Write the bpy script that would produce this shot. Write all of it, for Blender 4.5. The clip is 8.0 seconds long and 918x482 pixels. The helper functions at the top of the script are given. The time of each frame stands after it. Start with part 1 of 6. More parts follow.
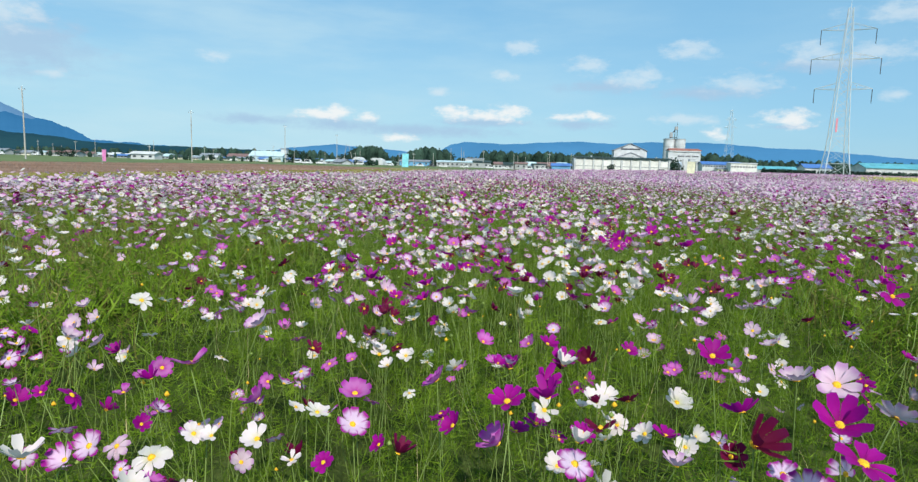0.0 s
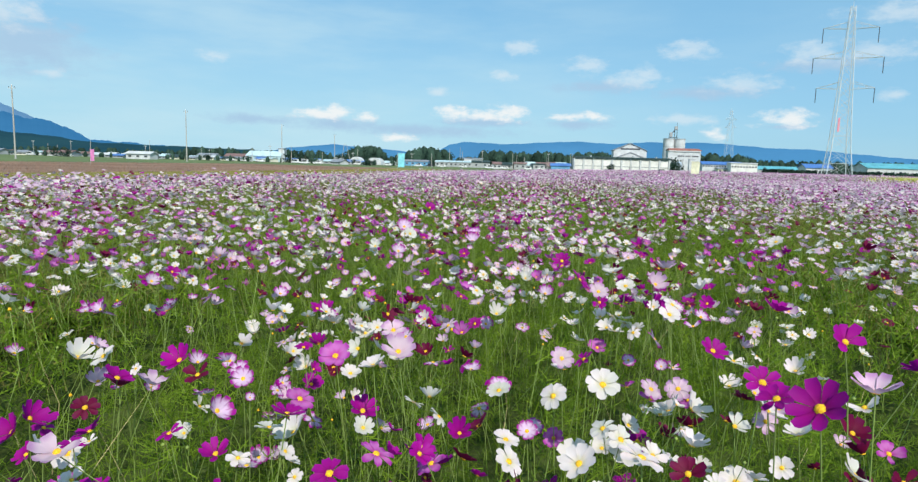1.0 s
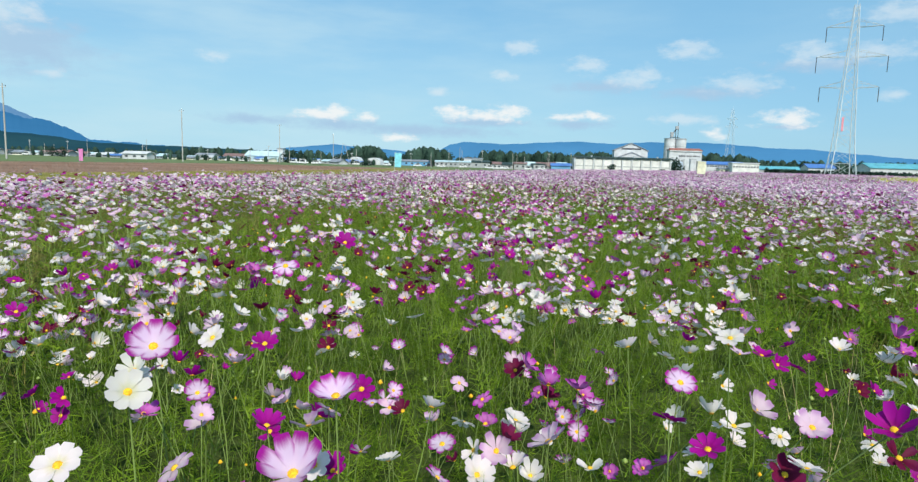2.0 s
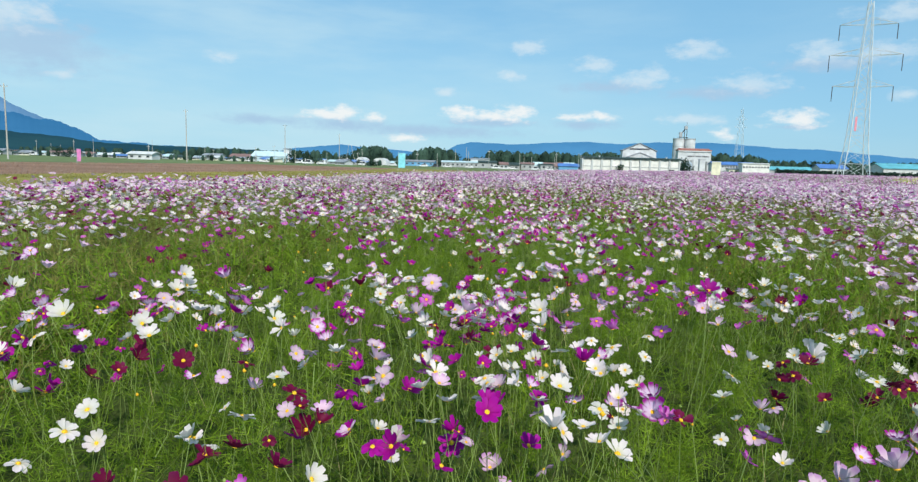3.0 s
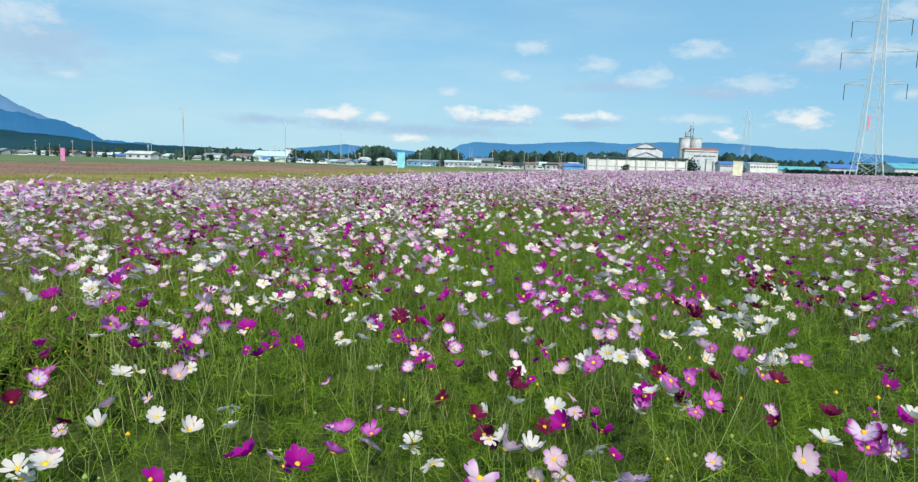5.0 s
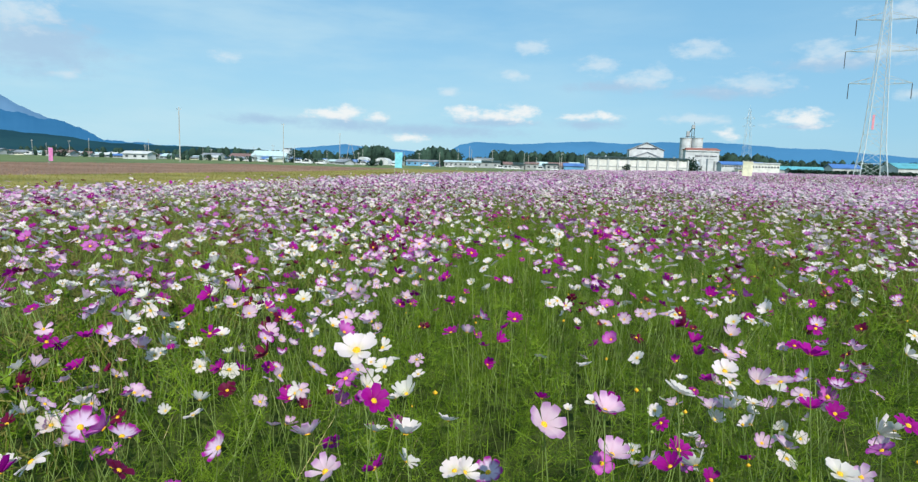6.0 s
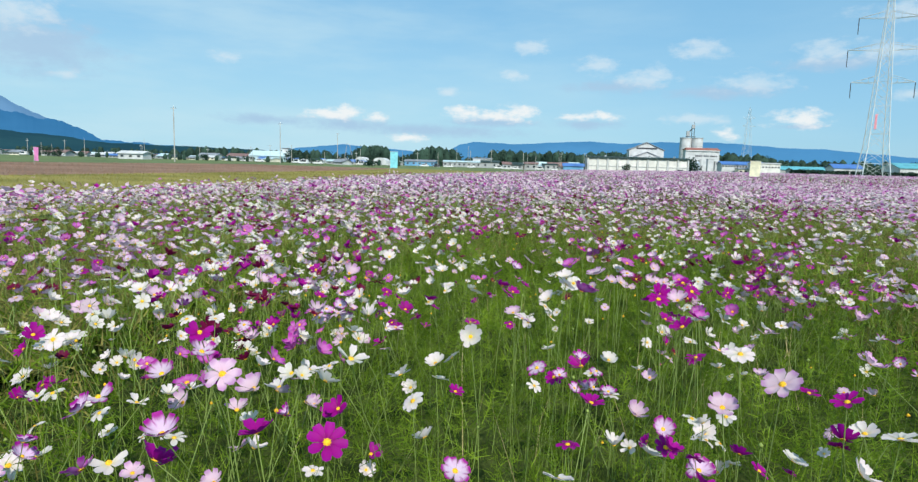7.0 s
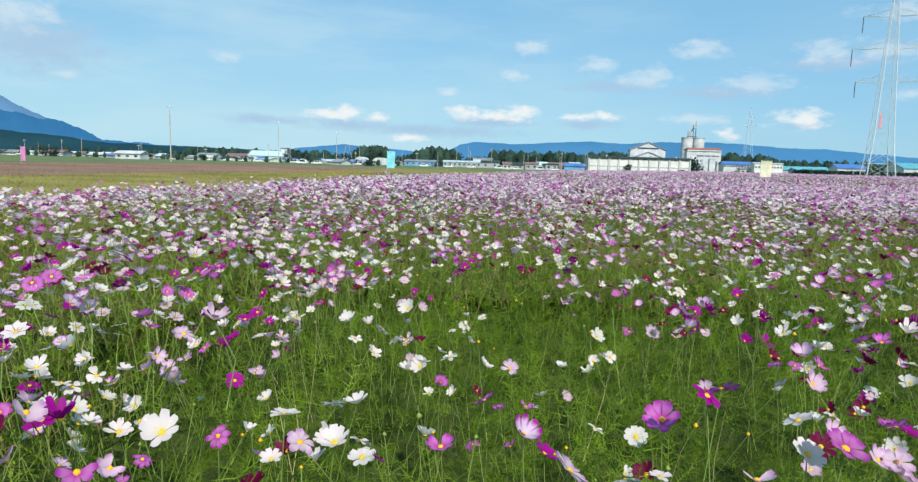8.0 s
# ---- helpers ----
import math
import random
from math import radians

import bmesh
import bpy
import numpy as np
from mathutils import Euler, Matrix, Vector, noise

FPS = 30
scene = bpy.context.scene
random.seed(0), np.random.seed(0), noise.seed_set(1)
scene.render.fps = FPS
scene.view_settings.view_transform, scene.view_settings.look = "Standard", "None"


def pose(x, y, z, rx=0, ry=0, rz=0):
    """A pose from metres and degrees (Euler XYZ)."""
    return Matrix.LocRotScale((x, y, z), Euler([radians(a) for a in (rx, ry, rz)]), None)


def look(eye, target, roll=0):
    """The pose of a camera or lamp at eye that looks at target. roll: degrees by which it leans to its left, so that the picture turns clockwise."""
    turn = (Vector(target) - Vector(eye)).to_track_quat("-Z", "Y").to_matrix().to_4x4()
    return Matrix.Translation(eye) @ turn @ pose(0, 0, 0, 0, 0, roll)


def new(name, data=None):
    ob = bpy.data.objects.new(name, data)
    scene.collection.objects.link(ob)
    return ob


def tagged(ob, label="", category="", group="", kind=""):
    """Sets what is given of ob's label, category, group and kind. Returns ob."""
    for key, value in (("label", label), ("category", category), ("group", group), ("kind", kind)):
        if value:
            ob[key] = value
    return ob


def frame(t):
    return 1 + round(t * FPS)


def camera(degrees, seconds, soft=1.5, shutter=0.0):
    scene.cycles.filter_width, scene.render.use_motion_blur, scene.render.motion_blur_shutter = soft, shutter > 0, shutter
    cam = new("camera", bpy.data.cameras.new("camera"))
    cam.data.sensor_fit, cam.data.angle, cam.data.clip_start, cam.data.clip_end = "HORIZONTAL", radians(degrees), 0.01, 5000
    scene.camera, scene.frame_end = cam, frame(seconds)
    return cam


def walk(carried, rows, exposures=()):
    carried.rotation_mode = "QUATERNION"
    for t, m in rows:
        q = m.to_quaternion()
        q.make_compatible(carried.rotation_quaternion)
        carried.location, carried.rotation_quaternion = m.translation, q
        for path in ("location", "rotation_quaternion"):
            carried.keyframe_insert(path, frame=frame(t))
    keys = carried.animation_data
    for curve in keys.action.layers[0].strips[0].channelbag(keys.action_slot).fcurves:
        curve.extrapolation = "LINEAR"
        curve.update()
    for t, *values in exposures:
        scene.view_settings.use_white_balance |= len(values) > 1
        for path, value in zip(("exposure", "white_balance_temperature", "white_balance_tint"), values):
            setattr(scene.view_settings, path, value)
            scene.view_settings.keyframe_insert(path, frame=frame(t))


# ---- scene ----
cam = camera(73.1, 8.0, 1.35)
EYE = 1.65


def aim(t, x, y, z, yaw, pitch, roll=1.68):
    """A pose: where the camera flies, its turn to the left and its tilt downwards."""
    eye = Vector((x, y, z))
    a, b = radians(yaw), radians(pitch)
    way = Vector((-math.sin(a) * math.cos(b), math.cos(a) * math.cos(b), -math.sin(b)))
    return t, look(eye, eye + way, roll)


walk(cam, [
    aim(0, 0, 0, 1.6, 5.5, 7.02),
    aim(1, 0.049, 2.441, 1.605, 5.421, 7.02),
    aim(2, 0.087, 4.984, 1.605, 5.439, 7.02),
    aim(2.2, 0.116, 5.485, 1.615, 5.448, 7.02),
    aim(3.3, 0.113, 8.146, 1.665, 6.31, 7.02),
    aim(4, 0.019, 9.735, 1.668, 6.413, 7.03),
    aim(4.7, -0.156, 11.352, 1.66, 6.415, 7.04),
    aim(5.8, -0.361, 14.028, 1.675, 6.414, 7.04),
    aim(6.5, -0.389, 15.641, 1.68, 6.388, 7.04),
    aim(7.2, -0.341, 17.311, 1.685, 6.336, 7.04),
    aim(8, -0.428, 19.2, 1.69, 6.38, 7.04)],
    exposures=[(0.0, 0.0), (8.0, 0.0)])

# ---------------------------------------------------------------- world and sun
SUN_ELEV, SUN_TURN = 42.0, 158.0     # degrees above the horizon; clockwise from +y
world = bpy.data.worlds.new("sky")
scene.world = world
world.use_nodes = True
wt = world.node_tree
wt.nodes.clear()


def node(tree, kind, **values):
    n = tree.nodes.new(kind)
    for key, value in values.items():
        if key == "op":
            n.operation = value
        elif key == "clamp":
            n.use_clamp = value
        else:
            n.inputs[int(key[1:])].default_value = value
    return n


def chain(tree, kind, *sources, **values):
    """A node with its first inputs linked to, or set from, the sources; its first output."""
    n = node(tree, kind, **values)
    for i, s in enumerate(sources):
        if isinstance(s, bpy.types.NodeSocket):
            tree.links.new(s, n.inputs[i])
        elif s is not None:
            n.inputs[i].default_value = s
    return n.outputs[0]


def maths(tree, op, *sources, clamp=False):
    n = tree.nodes.new("ShaderNodeMath")
    n.operation, n.use_clamp = op, clamp
    for i, s in enumerate(sources):
        if isinstance(s, bpy.types.NodeSocket):
            tree.links.new(s, n.inputs[i])
        else:
            n.inputs[i].default_value = s
    return n.outputs[0]


def vmath(tree, op, a, b=None, out=0):
    n = tree.nodes.new("ShaderNodeVectorMath")
    n.operation = op
    for i, s in enumerate((a, b)):
        if isinstance(s, bpy.types.NodeSocket):
            tree.links.new(s, n.inputs[i])
        elif s is not None:
            n.inputs[i].default_value = s
    return n.outputs["Value"] if op in ("LENGTH", "DISTANCE", "DOT_PRODUCT") else n.outputs[out]


def ramp_between(tree, value, low, high, to0=0.0, to1=1.0):
    n = tree.nodes.new("ShaderNodeMapRange")
    n.interpolation_type = "SMOOTHSTEP"
    tree.links.new(value, n.inputs[0])
    for i, v in enumerate((low, high, to0, to1), 1):
        n.inputs[i].default_value = v
    return n.outputs[0]


def mixed(tree, factor, a, b, blend="MIX"):
    n = tree.nodes.new("ShaderNodeMix")
    n.data_type, n.blend_type = "RGBA", blend
    for i, s in ((0, factor), (6, a), (7, b)):
        if isinstance(s, bpy.types.NodeSocket):
            tree.links.new(s, n.inputs[i])
        elif i:
            n.inputs[i].default_value = (*s, 1)
        else:
            n.inputs[i].default_value = s
    return n.outputs[2]


sky = wt.nodes.new("ShaderNodeTexSky")
sky.sky_type, sky.sun_disc = "NISHITA", False
sky.sun_elevation, sky.sun_rotation = radians(SUN_ELEV), radians(SUN_TURN)
sky.air_density, sky.dust_density, sky.ozone_density = 1.0, 0.4, 2.0
geo = wt.nodes.new("ShaderNodeTexCoord").outputs["Generated"]
sep = wt.nodes.new("ShaderNodeSeparateXYZ")
wt.links.new(geo, sep.inputs[0])
az = maths(wt, "ARCTAN2", sep.outputs[0], sep.outputs[1])
el = maths(wt, "ARCSINE", sep.outputs[2])
comb = wt.nodes.new("ShaderNodeCombineXYZ")
wt.links.new(maths(wt, "MULTIPLY", az, 180 / math.pi), comb.inputs[0])
wt.links.new(maths(wt, "MULTIPLY", el, 180 / math.pi), comb.inputs[1])
place = comb.outputs[0]                      # degrees of azimuth and height
puff = chain(wt, "ShaderNodeTexNoise", vmath(wt, "MULTIPLY", place, (0.55, 1.1, 1.0)), i2=1.0, i3=6.0, i4=0.62)
streak = chain(wt, "ShaderNodeTexNoise", vmath(wt, "MULTIPLY", place, (0.05, 0.22, 1.0)), i2=1.0, i3=5.0, i4=0.55)


def cloud_mask(rows, rough, soft):
    total = None
    for a, e, w, h in rows:
        d = vmath(wt, "LENGTH", vmath(wt, "MULTIPLY", vmath(wt, "SUBTRACT", place, (a, e, 0)), (1 / w, 1 / h, 0)))
        total = d if total is None else maths(wt, "MINIMUM", total, d)
    lumps = maths(wt, "MULTIPLY", maths(wt, "SUBTRACT", puff, 0.5), rough)
    return ramp_between(wt, maths(wt, "ADD", total, lumps), 1.0, 1.0 - soft)


# azimuth, height, half width, half height, in degrees
WHITE = [(-18.2, 4.15, 2.1, 0.42), (-16.6, 4.35, 1.6, 0.55), (-14.6, 4.0, 1.3, 0.33), (-6.0, 4.65, 2.0, 0.52),
         (-1.4, 4.75, 1.7, 0.68), (-3.6, 4.45, 2.0, 0.35), (4.3, 4.5, 1.7, 0.36), (6.4, 4.55, 1.2, 0.4),
         (21.7, 4.35, 1.8, 0.62), (-11.3, 2.3, 1.5, 0.32), (16.2, 3.2, 1.1, 0.45)]
PALE = [(-38.5, 6.0, 1.0, 0.35), (5.6, 9.0, 1.7, 0.7), (9.6, 7.75, 2.2, 0.7), (10.6, 8.2, 1.4, 0.7), (-1.9, 8.05, 1.0, 0.45), (-0.4, 10.4, 1.4, 0.6),
        (18.2, 7.3, 2.6, 0.75), (14.0, 10.1, 2.0, 0.75), (23.2, 9.5, 2.4, 0.8), (27.6, 9.3, 2.4, 0.7), (28.9, 6.1, 0.8, 0.4),
        (-41.5, 10.2, 2.8, 1.1), (-26.8, 8.4, 1.0, 0.4), (-7.7, 6.4, 0.9, 0.4), (13.9, 4.4, 2.8, 0.4), (29.0, 12.0, 3.5, 0.7)]
GREY = [(-17.0, 3.3, 5.2, 0.55), (-3.6, 3.85, 4.6, 0.42), (5.0, 3.9, 3.4, 0.4), (-9.0, 3.0, 9.0, 0.5), (21.7, 3.8, 1.9, 0.2),
        (16.0, 6.6, 5.0, 0.5), (-40.0, 8.0, 5.0, 2.0), (7.0, 7.1, 4.5, 0.45), (-24.0, 3.4, 4.0, 0.4), (24.0, 8.6, 4.5, 0.5)]
white = cloud_mask([(a, e, w * 1.38, h * 1.5) for a, e, w, h in WHITE], 2.7, 0.95)
pale = cloud_mask([(a, e, w * 1.4, h * 1.5) for a, e, w, h in PALE], 2.3, 1.0)
grey = cloud_mask([(a, e, w * 1.2, h * 1.6) for a, e, w, h in GREY], 1.5, 0.9)
side = ramp_between(wt, az, 0.35, -0.45, 0.25, 1.0)
haze_side = ramp_between(wt, az, 0.5, -0.2, 0.2, 1.0)
veil = maths(wt, "MULTIPLY", ramp_between(wt, streak, 0.36, 0.70), side)
low = ramp_between(wt, maths(wt, "MULTIPLY", el, 180 / math.pi), 15.0, 0.0)
SKY_GAIN = (0.085, 0.10, 0.11)
col = mixed(wt, 1.0, sky.outputs[0], SKY_GAIN, "MULTIPLY")
col = mixed(wt, 0.66, col, (0.27, 0.61, 0.89))
col = mixed(wt, maths(wt, "MULTIPLY", maths(wt, "MULTIPLY", low, 0.75), haze_side), col, (0.46, 0.745, 0.875))
col = mixed(wt, maths(wt, "MULTIPLY", veil, 0.5), col, (0.60, 0.81, 0.89))
col = mixed(wt, maths(wt, "MULTIPLY", grey, 0.88), col, (0.405, 0.595, 0.79))
col = mixed(wt, maths(wt, "MULTIPLY", pale, 0.58), col, (0.74, 0.84, 0.90))
col = mixed(wt, maths(wt, "MULTIPLY", white, 0.86), col, (0.93, 0.94, 0.93))
bg = wt.nodes.new("ShaderNodeBackground")
wt.links.new(col, bg.inputs[0])
bg.inputs[1].default_value = 1.0
wo = wt.nodes.new("ShaderNodeOutputWorld")
wt.links.new(bg.outputs[0], wo.inputs[0])

sun = new("sun", bpy.data.lights.new("sun", "SUN"))
sun.data.energy, sun.data.angle, sun.data.color = 5.0, radians(0.55), (1.0, 0.95, 0.87)
sa, se = radians(SUN_TURN), radians(SUN_ELEV)
SUN_WAY = Vector((math.sin(sa) * math.cos(se), math.cos(sa) * math.cos(se), math.sin(se)))
sun.matrix_world = look(SUN_WAY * 100, (0, 0, 0))
tagged(sun, "the sun, high behind the camera", "sun")


# ---------------------------------------------------------------- materials
def material(name, colour, rough=0.8, metal=0.0, vary=0.25, scale=3.0, fine=40.0, bump=0.0, spread=None, random_piece=0.0,
             translucent=0.0, emit=None, gloss=0.5):
    """A surface of one kind: two scales of noise tint it, and a fine bump."""
    m = bpy.data.materials.new(name)
    m.use_nodes = True
    t = m.node_tree
    b = t.nodes["Principled BSDF"]
    b.inputs["Roughness"].default_value, b.inputs["Metallic"].default_value = rough, metal
    b.inputs["Specular IOR Level"].default_value = gloss
    where = t.nodes.new("ShaderNodeNewGeometry").outputs["Position"]
    big = chain(t, "ShaderNodeTexNoise", where, i2=scale, i3=4.0, i4=0.6)
    small = chain(t, "ShaderNodeTexNoise", where, i2=fine, i3=3.0, i4=0.6)
    dark = tuple(c * (1 - vary) for c in colour)
    light = spread or tuple(min(1, c * (1 + vary)) for c in colour)
    c = mixed(t, ramp_between(t, big, 0.3, 0.7), dark, light)
    c = mixed(t, maths(t, "MULTIPLY", ramp_between(t, small, 0.35, 0.7), vary), c, tuple(k * 0.6 for k in colour))
    if random_piece:
        info = t.nodes.new("ShaderNodeNewGeometry").outputs["Random Per Island"]
        c = mixed(t, 1.0, c, mixed(t, info, (1 - random_piece,) * 3, (1 + random_piece,) * 3), "MULTIPLY")
    t.links.new(c, b.inputs["Base Color"])
    if bump:
        n = t.nodes.new("ShaderNodeBump")
        n.inputs["Strength"].default_value = bump
        n.inputs["Distance"].default_value = 0.02
        t.links.new(small, n.inputs["Height"])
        t.links.new(n.outputs[0], b.inputs["Normal"])
    if emit:
        b.inputs["Emission Color"].default_value = (*emit[0], 1)
        b.inputs["Emission Strength"].default_value = emit[1]
    if translucent:
        tr = t.nodes.new("ShaderNodeBsdfTranslucent")
        t.links.new(c, tr.inputs[0])
        mx = t.nodes.new("ShaderNodeMixShader")
        mx.inputs[0].default_value = translucent
        t.links.new(b.outputs[0], mx.inputs[1])
        t.links.new(tr.outputs[0], mx.inputs[2])
        t.links.new(mx.outputs[0], t.nodes["Material Output"].inputs[0])
    return m


def petal_material(name, inner, middle, edge, vary=0.12, rim=(0.62, 0.95), sides=0.0):
    """Petal: colour runs from the eye of the flower to its rim, with veins along it."""
    m = bpy.data.materials.new(name)
    m.use_nodes = True
    t = m.node_tree
    b = t.nodes["Principled BSDF"]
    b.inputs["Roughness"].default_value = 0.6
    b.inputs["Specular IOR Level"].default_value = 0.2
    uv = t.nodes.new("ShaderNodeUVMap").outputs[0]
    s = t.nodes.new("ShaderNodeSeparateXYZ")
    t.links.new(uv, s.inputs[0])
    veins = chain(t, "ShaderNodeTexNoise", vmath(t, "MULTIPLY", uv, (9.0, 1.2, 1.0)), i2=1.0, i3=3.0, i4=0.6)
    along = maths(t, "ADD", s.outputs[1], maths(t, "MULTIPLY", maths(t, "SUBTRACT", veins, 0.5), 0.25))
    c = mixed(t, ramp_between(t, along, 0.12, 0.55), inner, middle)
    tip = ramp_between(t, along, *rim)
    if sides:
        out = maths(t, "ABSOLUTE", maths(t, "SUBTRACT", maths(t, "MULTIPLY", s.outputs[0], 2.0), 1.0))
        flank = maths(t, "MULTIPLY", ramp_between(t, out, 0.5, 1.0), ramp_between(t, along, 0.35, 0.6))
        tip = maths(t, "MAXIMUM", tip, maths(t, "MULTIPLY", flank, sides))
    c = mixed(t, tip, c, edge)
    where = t.nodes.new("ShaderNodeNewGeometry")
    blotch = chain(t, "ShaderNodeTexNoise", where.outputs["Position"], i2=6.0, i3=2.0, i4=0.5)
    tint = mixed(t, ramp_between(t, blotch, 0.3, 0.7), (1 - vary,) * 3, (1 + vary, 1, 1 + vary))
    c = mixed(t, 1.0, c, tint, "MULTIPLY")
    t.links.new(c, b.inputs["Base Color"])
    tr = t.nodes.new("ShaderNodeBsdfTranslucent")
    t.links.new(c, tr.inputs[0])
    mx = t.nodes.new("ShaderNodeMixShader")
    mx.inputs[0].default_value = 0.38
    t.links.new(b.outputs[0], mx.inputs[1])
    t.links.new(tr.outputs[0], mx.inputs[2])
    t.links.new(mx.outputs[0], t.nodes["Material Output"].inputs[0])
    return m


PETALS = [
    petal_material("white petal", (0.66, 0.66, 0.42), (0.76, 0.74, 0.67), (0.74, 0.71, 0.66)),
    petal_material("lilac petal", (0.66, 0.50, 0.56), (0.70, 0.55, 0.62), (0.52, 0.29, 0.50)),
    petal_material("pink petal", (0.47, 0.05, 0.33), (0.56, 0.17, 0.49), (0.42, 0.035, 0.36)),
    petal_material("magenta petal", (0.25, 0.001, 0.14), (0.35, 0.002, 0.25), (0.34, 0.004, 0.27)),
    petal_material("crimson petal", (0.10, 0.002, 0.02), (0.15, 0.003, 0.04), (0.14, 0.004, 0.055)),
    petal_material("picotee petal", (0.72, 0.62, 0.72), (0.70, 0.56, 0.71), (0.36, 0.012, 0.27), rim=(0.60, 0.88), sides=0.75),
]
M_DISC = material("yellow florets", (0.80, 0.43, 0.015), 0.9, vary=0.35, scale=300, fine=900)
M_STEM = material("stem green", (0.225, 0.315, 0.075), 0.6, vary=0.25, scale=5, translucent=0.2)
M_LEAF = material("feathery leaf", (0.118, 0.240, 0.014), 0.6, vary=0.62, scale=3.0, fine=9, spread=(0.30, 0.45, 0.036), random_piece=0.16, translucent=0.4, gloss=0.15)
M_OLIVE = material("ripening olive foliage", (0.18, 0.19, 0.042), 0.7, vary=0.4, scale=0.9, fine=9, spread=(0.31, 0.285, 0.085), random_piece=0.3, translucent=0.35, gloss=0.1)
M_BUD = material("green bud", (0.22, 0.30, 0.06), 0.6, vary=0.25, scale=30)
M_STRAW = material("dry stalk", (0.42, 0.36, 0.17), 0.8, vary=0.3, scale=6)
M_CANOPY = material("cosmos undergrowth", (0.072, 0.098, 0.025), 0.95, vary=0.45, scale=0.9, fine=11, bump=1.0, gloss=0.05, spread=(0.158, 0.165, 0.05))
# the soil's dark green-brown also holds the shade that thin leaves don't cast
M_SOIL = material("soil darkened for shade", (0.050, 0.074, 0.018), 0.95, vary=0.5, scale=3.0, fine=25, bump=1.0, gloss=0.05, spread=(0.086, 0.115, 0.028))
M_GROUND = material("grass land", (0.10, 0.16, 0.035), 0.95, vary=0.35, scale=0.05, fine=0.8, spread=(0.14, 0.18, 0.05))
M_CROP = material("yellow-green stubble", (0.22, 0.21, 0.055), 0.95, vary=0.25, scale=0.12, fine=3, gloss=0.05, spread=(0.30, 0.26, 0.085))
M_PINKFIELD = material("pink buckwheat stems", (0.42, 0.275, 0.20), 0.95, vary=0.16, scale=0.06, fine=3, gloss=0.05, spread=(0.52, 0.345, 0.26), random_piece=0.06, translucent=0.5)
M_YELLOWFLOWER = material("yellow-green crop flower", (0.55, 0.56, 0.12), 0.9, vary=0.3, scale=0.5, fine=5, random_piece=0.3)
# teal cast of the trees: distance haze put into the leaf colour
M_TREE = material("far foliage with haze tint", (0.030, 0.062, 0.048), 0.9, vary=0.4, scale=0.15, fine=1.5, spread=(0.046, 0.086, 0.062), gloss=0.05, random_piece=0.25)
M_TRUNK = material("bark", (0.11, 0.085, 0.06), 0.9)
M_WALL = material("white painted wall", (0.53, 0.55, 0.56), 0.8, vary=0.14, scale=0.3, fine=3)
M_PANEL = material("bright white wall panel", (0.68, 0.67, 0.64), 0.8, vary=0.12, scale=0.4, fine=3)
M_CREAM = material("cream wall", (0.72, 0.69, 0.56), 0.8, vary=0.12, scale=0.3, fine=3)
M_GREYWALL = material("grey sheet wall", (0.35, 0.37, 0.38), 0.7, vary=0.15, scale=0.3, fine=3)
M_BLUEWALL = material("blue sheet wall", (0.13, 0.34, 0.56), 0.6, vary=0.15, scale=0.3, fine=3)
M_DARKROOF = material("dark teal roof sheet", (0.035, 0.06, 0.062), 0.8, gloss=0.15, vary=0.3, scale=0.5, fine=4)
M_TEAL = material("teal roof sheet", (0.10, 0.36, 0.42), 0.5, vary=0.2, scale=0.3, fine=4)
M_BLUEROOF = material("blue roof sheet", (0.06, 0.16, 0.42), 0.5, vary=0.2, scale=0.3, fine=4)
M_PALEROOF = material("pale blue roof sheet", (0.46, 0.60, 0.64), 0.5, vary=0.12, scale=0.3, fine=4)
M_BROWNROOF = material("brown tile roof", (0.20, 0.12, 0.11), 0.7, vary=0.2, scale=0.4, fine=4)
M_REDROOF = material("rust red roof", (0.30, 0.12, 0.09), 0.7, vary=0.25, scale=0.4, fine=4)
M_GREYROOF = material("grey roof tile", (0.22, 0.24, 0.27), 0.6, vary=0.25, scale=0.4, fine=4)
M_GLASS = material("window glass", (0.03, 0.04, 0.05), 0.1, vary=0.2)
M_STEEL = material("galvanised steel", (0.62, 0.66, 0.68), 0.45, 0.3, vary=0.12, scale=0.6)
M_PORCELAIN = material("dark insulator", (0.05, 0.05, 0.06), 0.3, vary=0.2)
M_POLE = material("concrete pole", (0.40, 0.39, 0.36), 0.85, vary=0.15, scale=0.4)
M_RED = material("red warning cloth", (0.75, 0.30, 0.36), 0.7, vary=0.2)
M_PINKCLOTH = material("pink banner cloth", (0.78, 0.26, 0.55), 0.7, vary=0.15, scale=2, translucent=0.3)
M_BLUECLOTH = material("light blue banner cloth", (0.26, 0.72, 0.82), 0.7, vary=0.15, scale=2, translucent=0.3)
M_CREAMCLOTH = material("cream banner cloth", (0.84, 0.80, 0.58), 0.7, vary=0.15, scale=2, translucent=0.3)
M_METALTANK = material("tank metal", (0.50, 0.60, 0.70), 0.4, 0.4, vary=0.2, scale=0.4)
M_CAR = [material("white car paint", (0.78, 0.78, 0.78), 0.3, vary=0.05), material("dark car paint", (0.04, 0.04, 0.05), 0.3, vary=0.1)]
M_TYRE = material("tyre rubber", (0.02, 0.02, 0.02), 0.9)
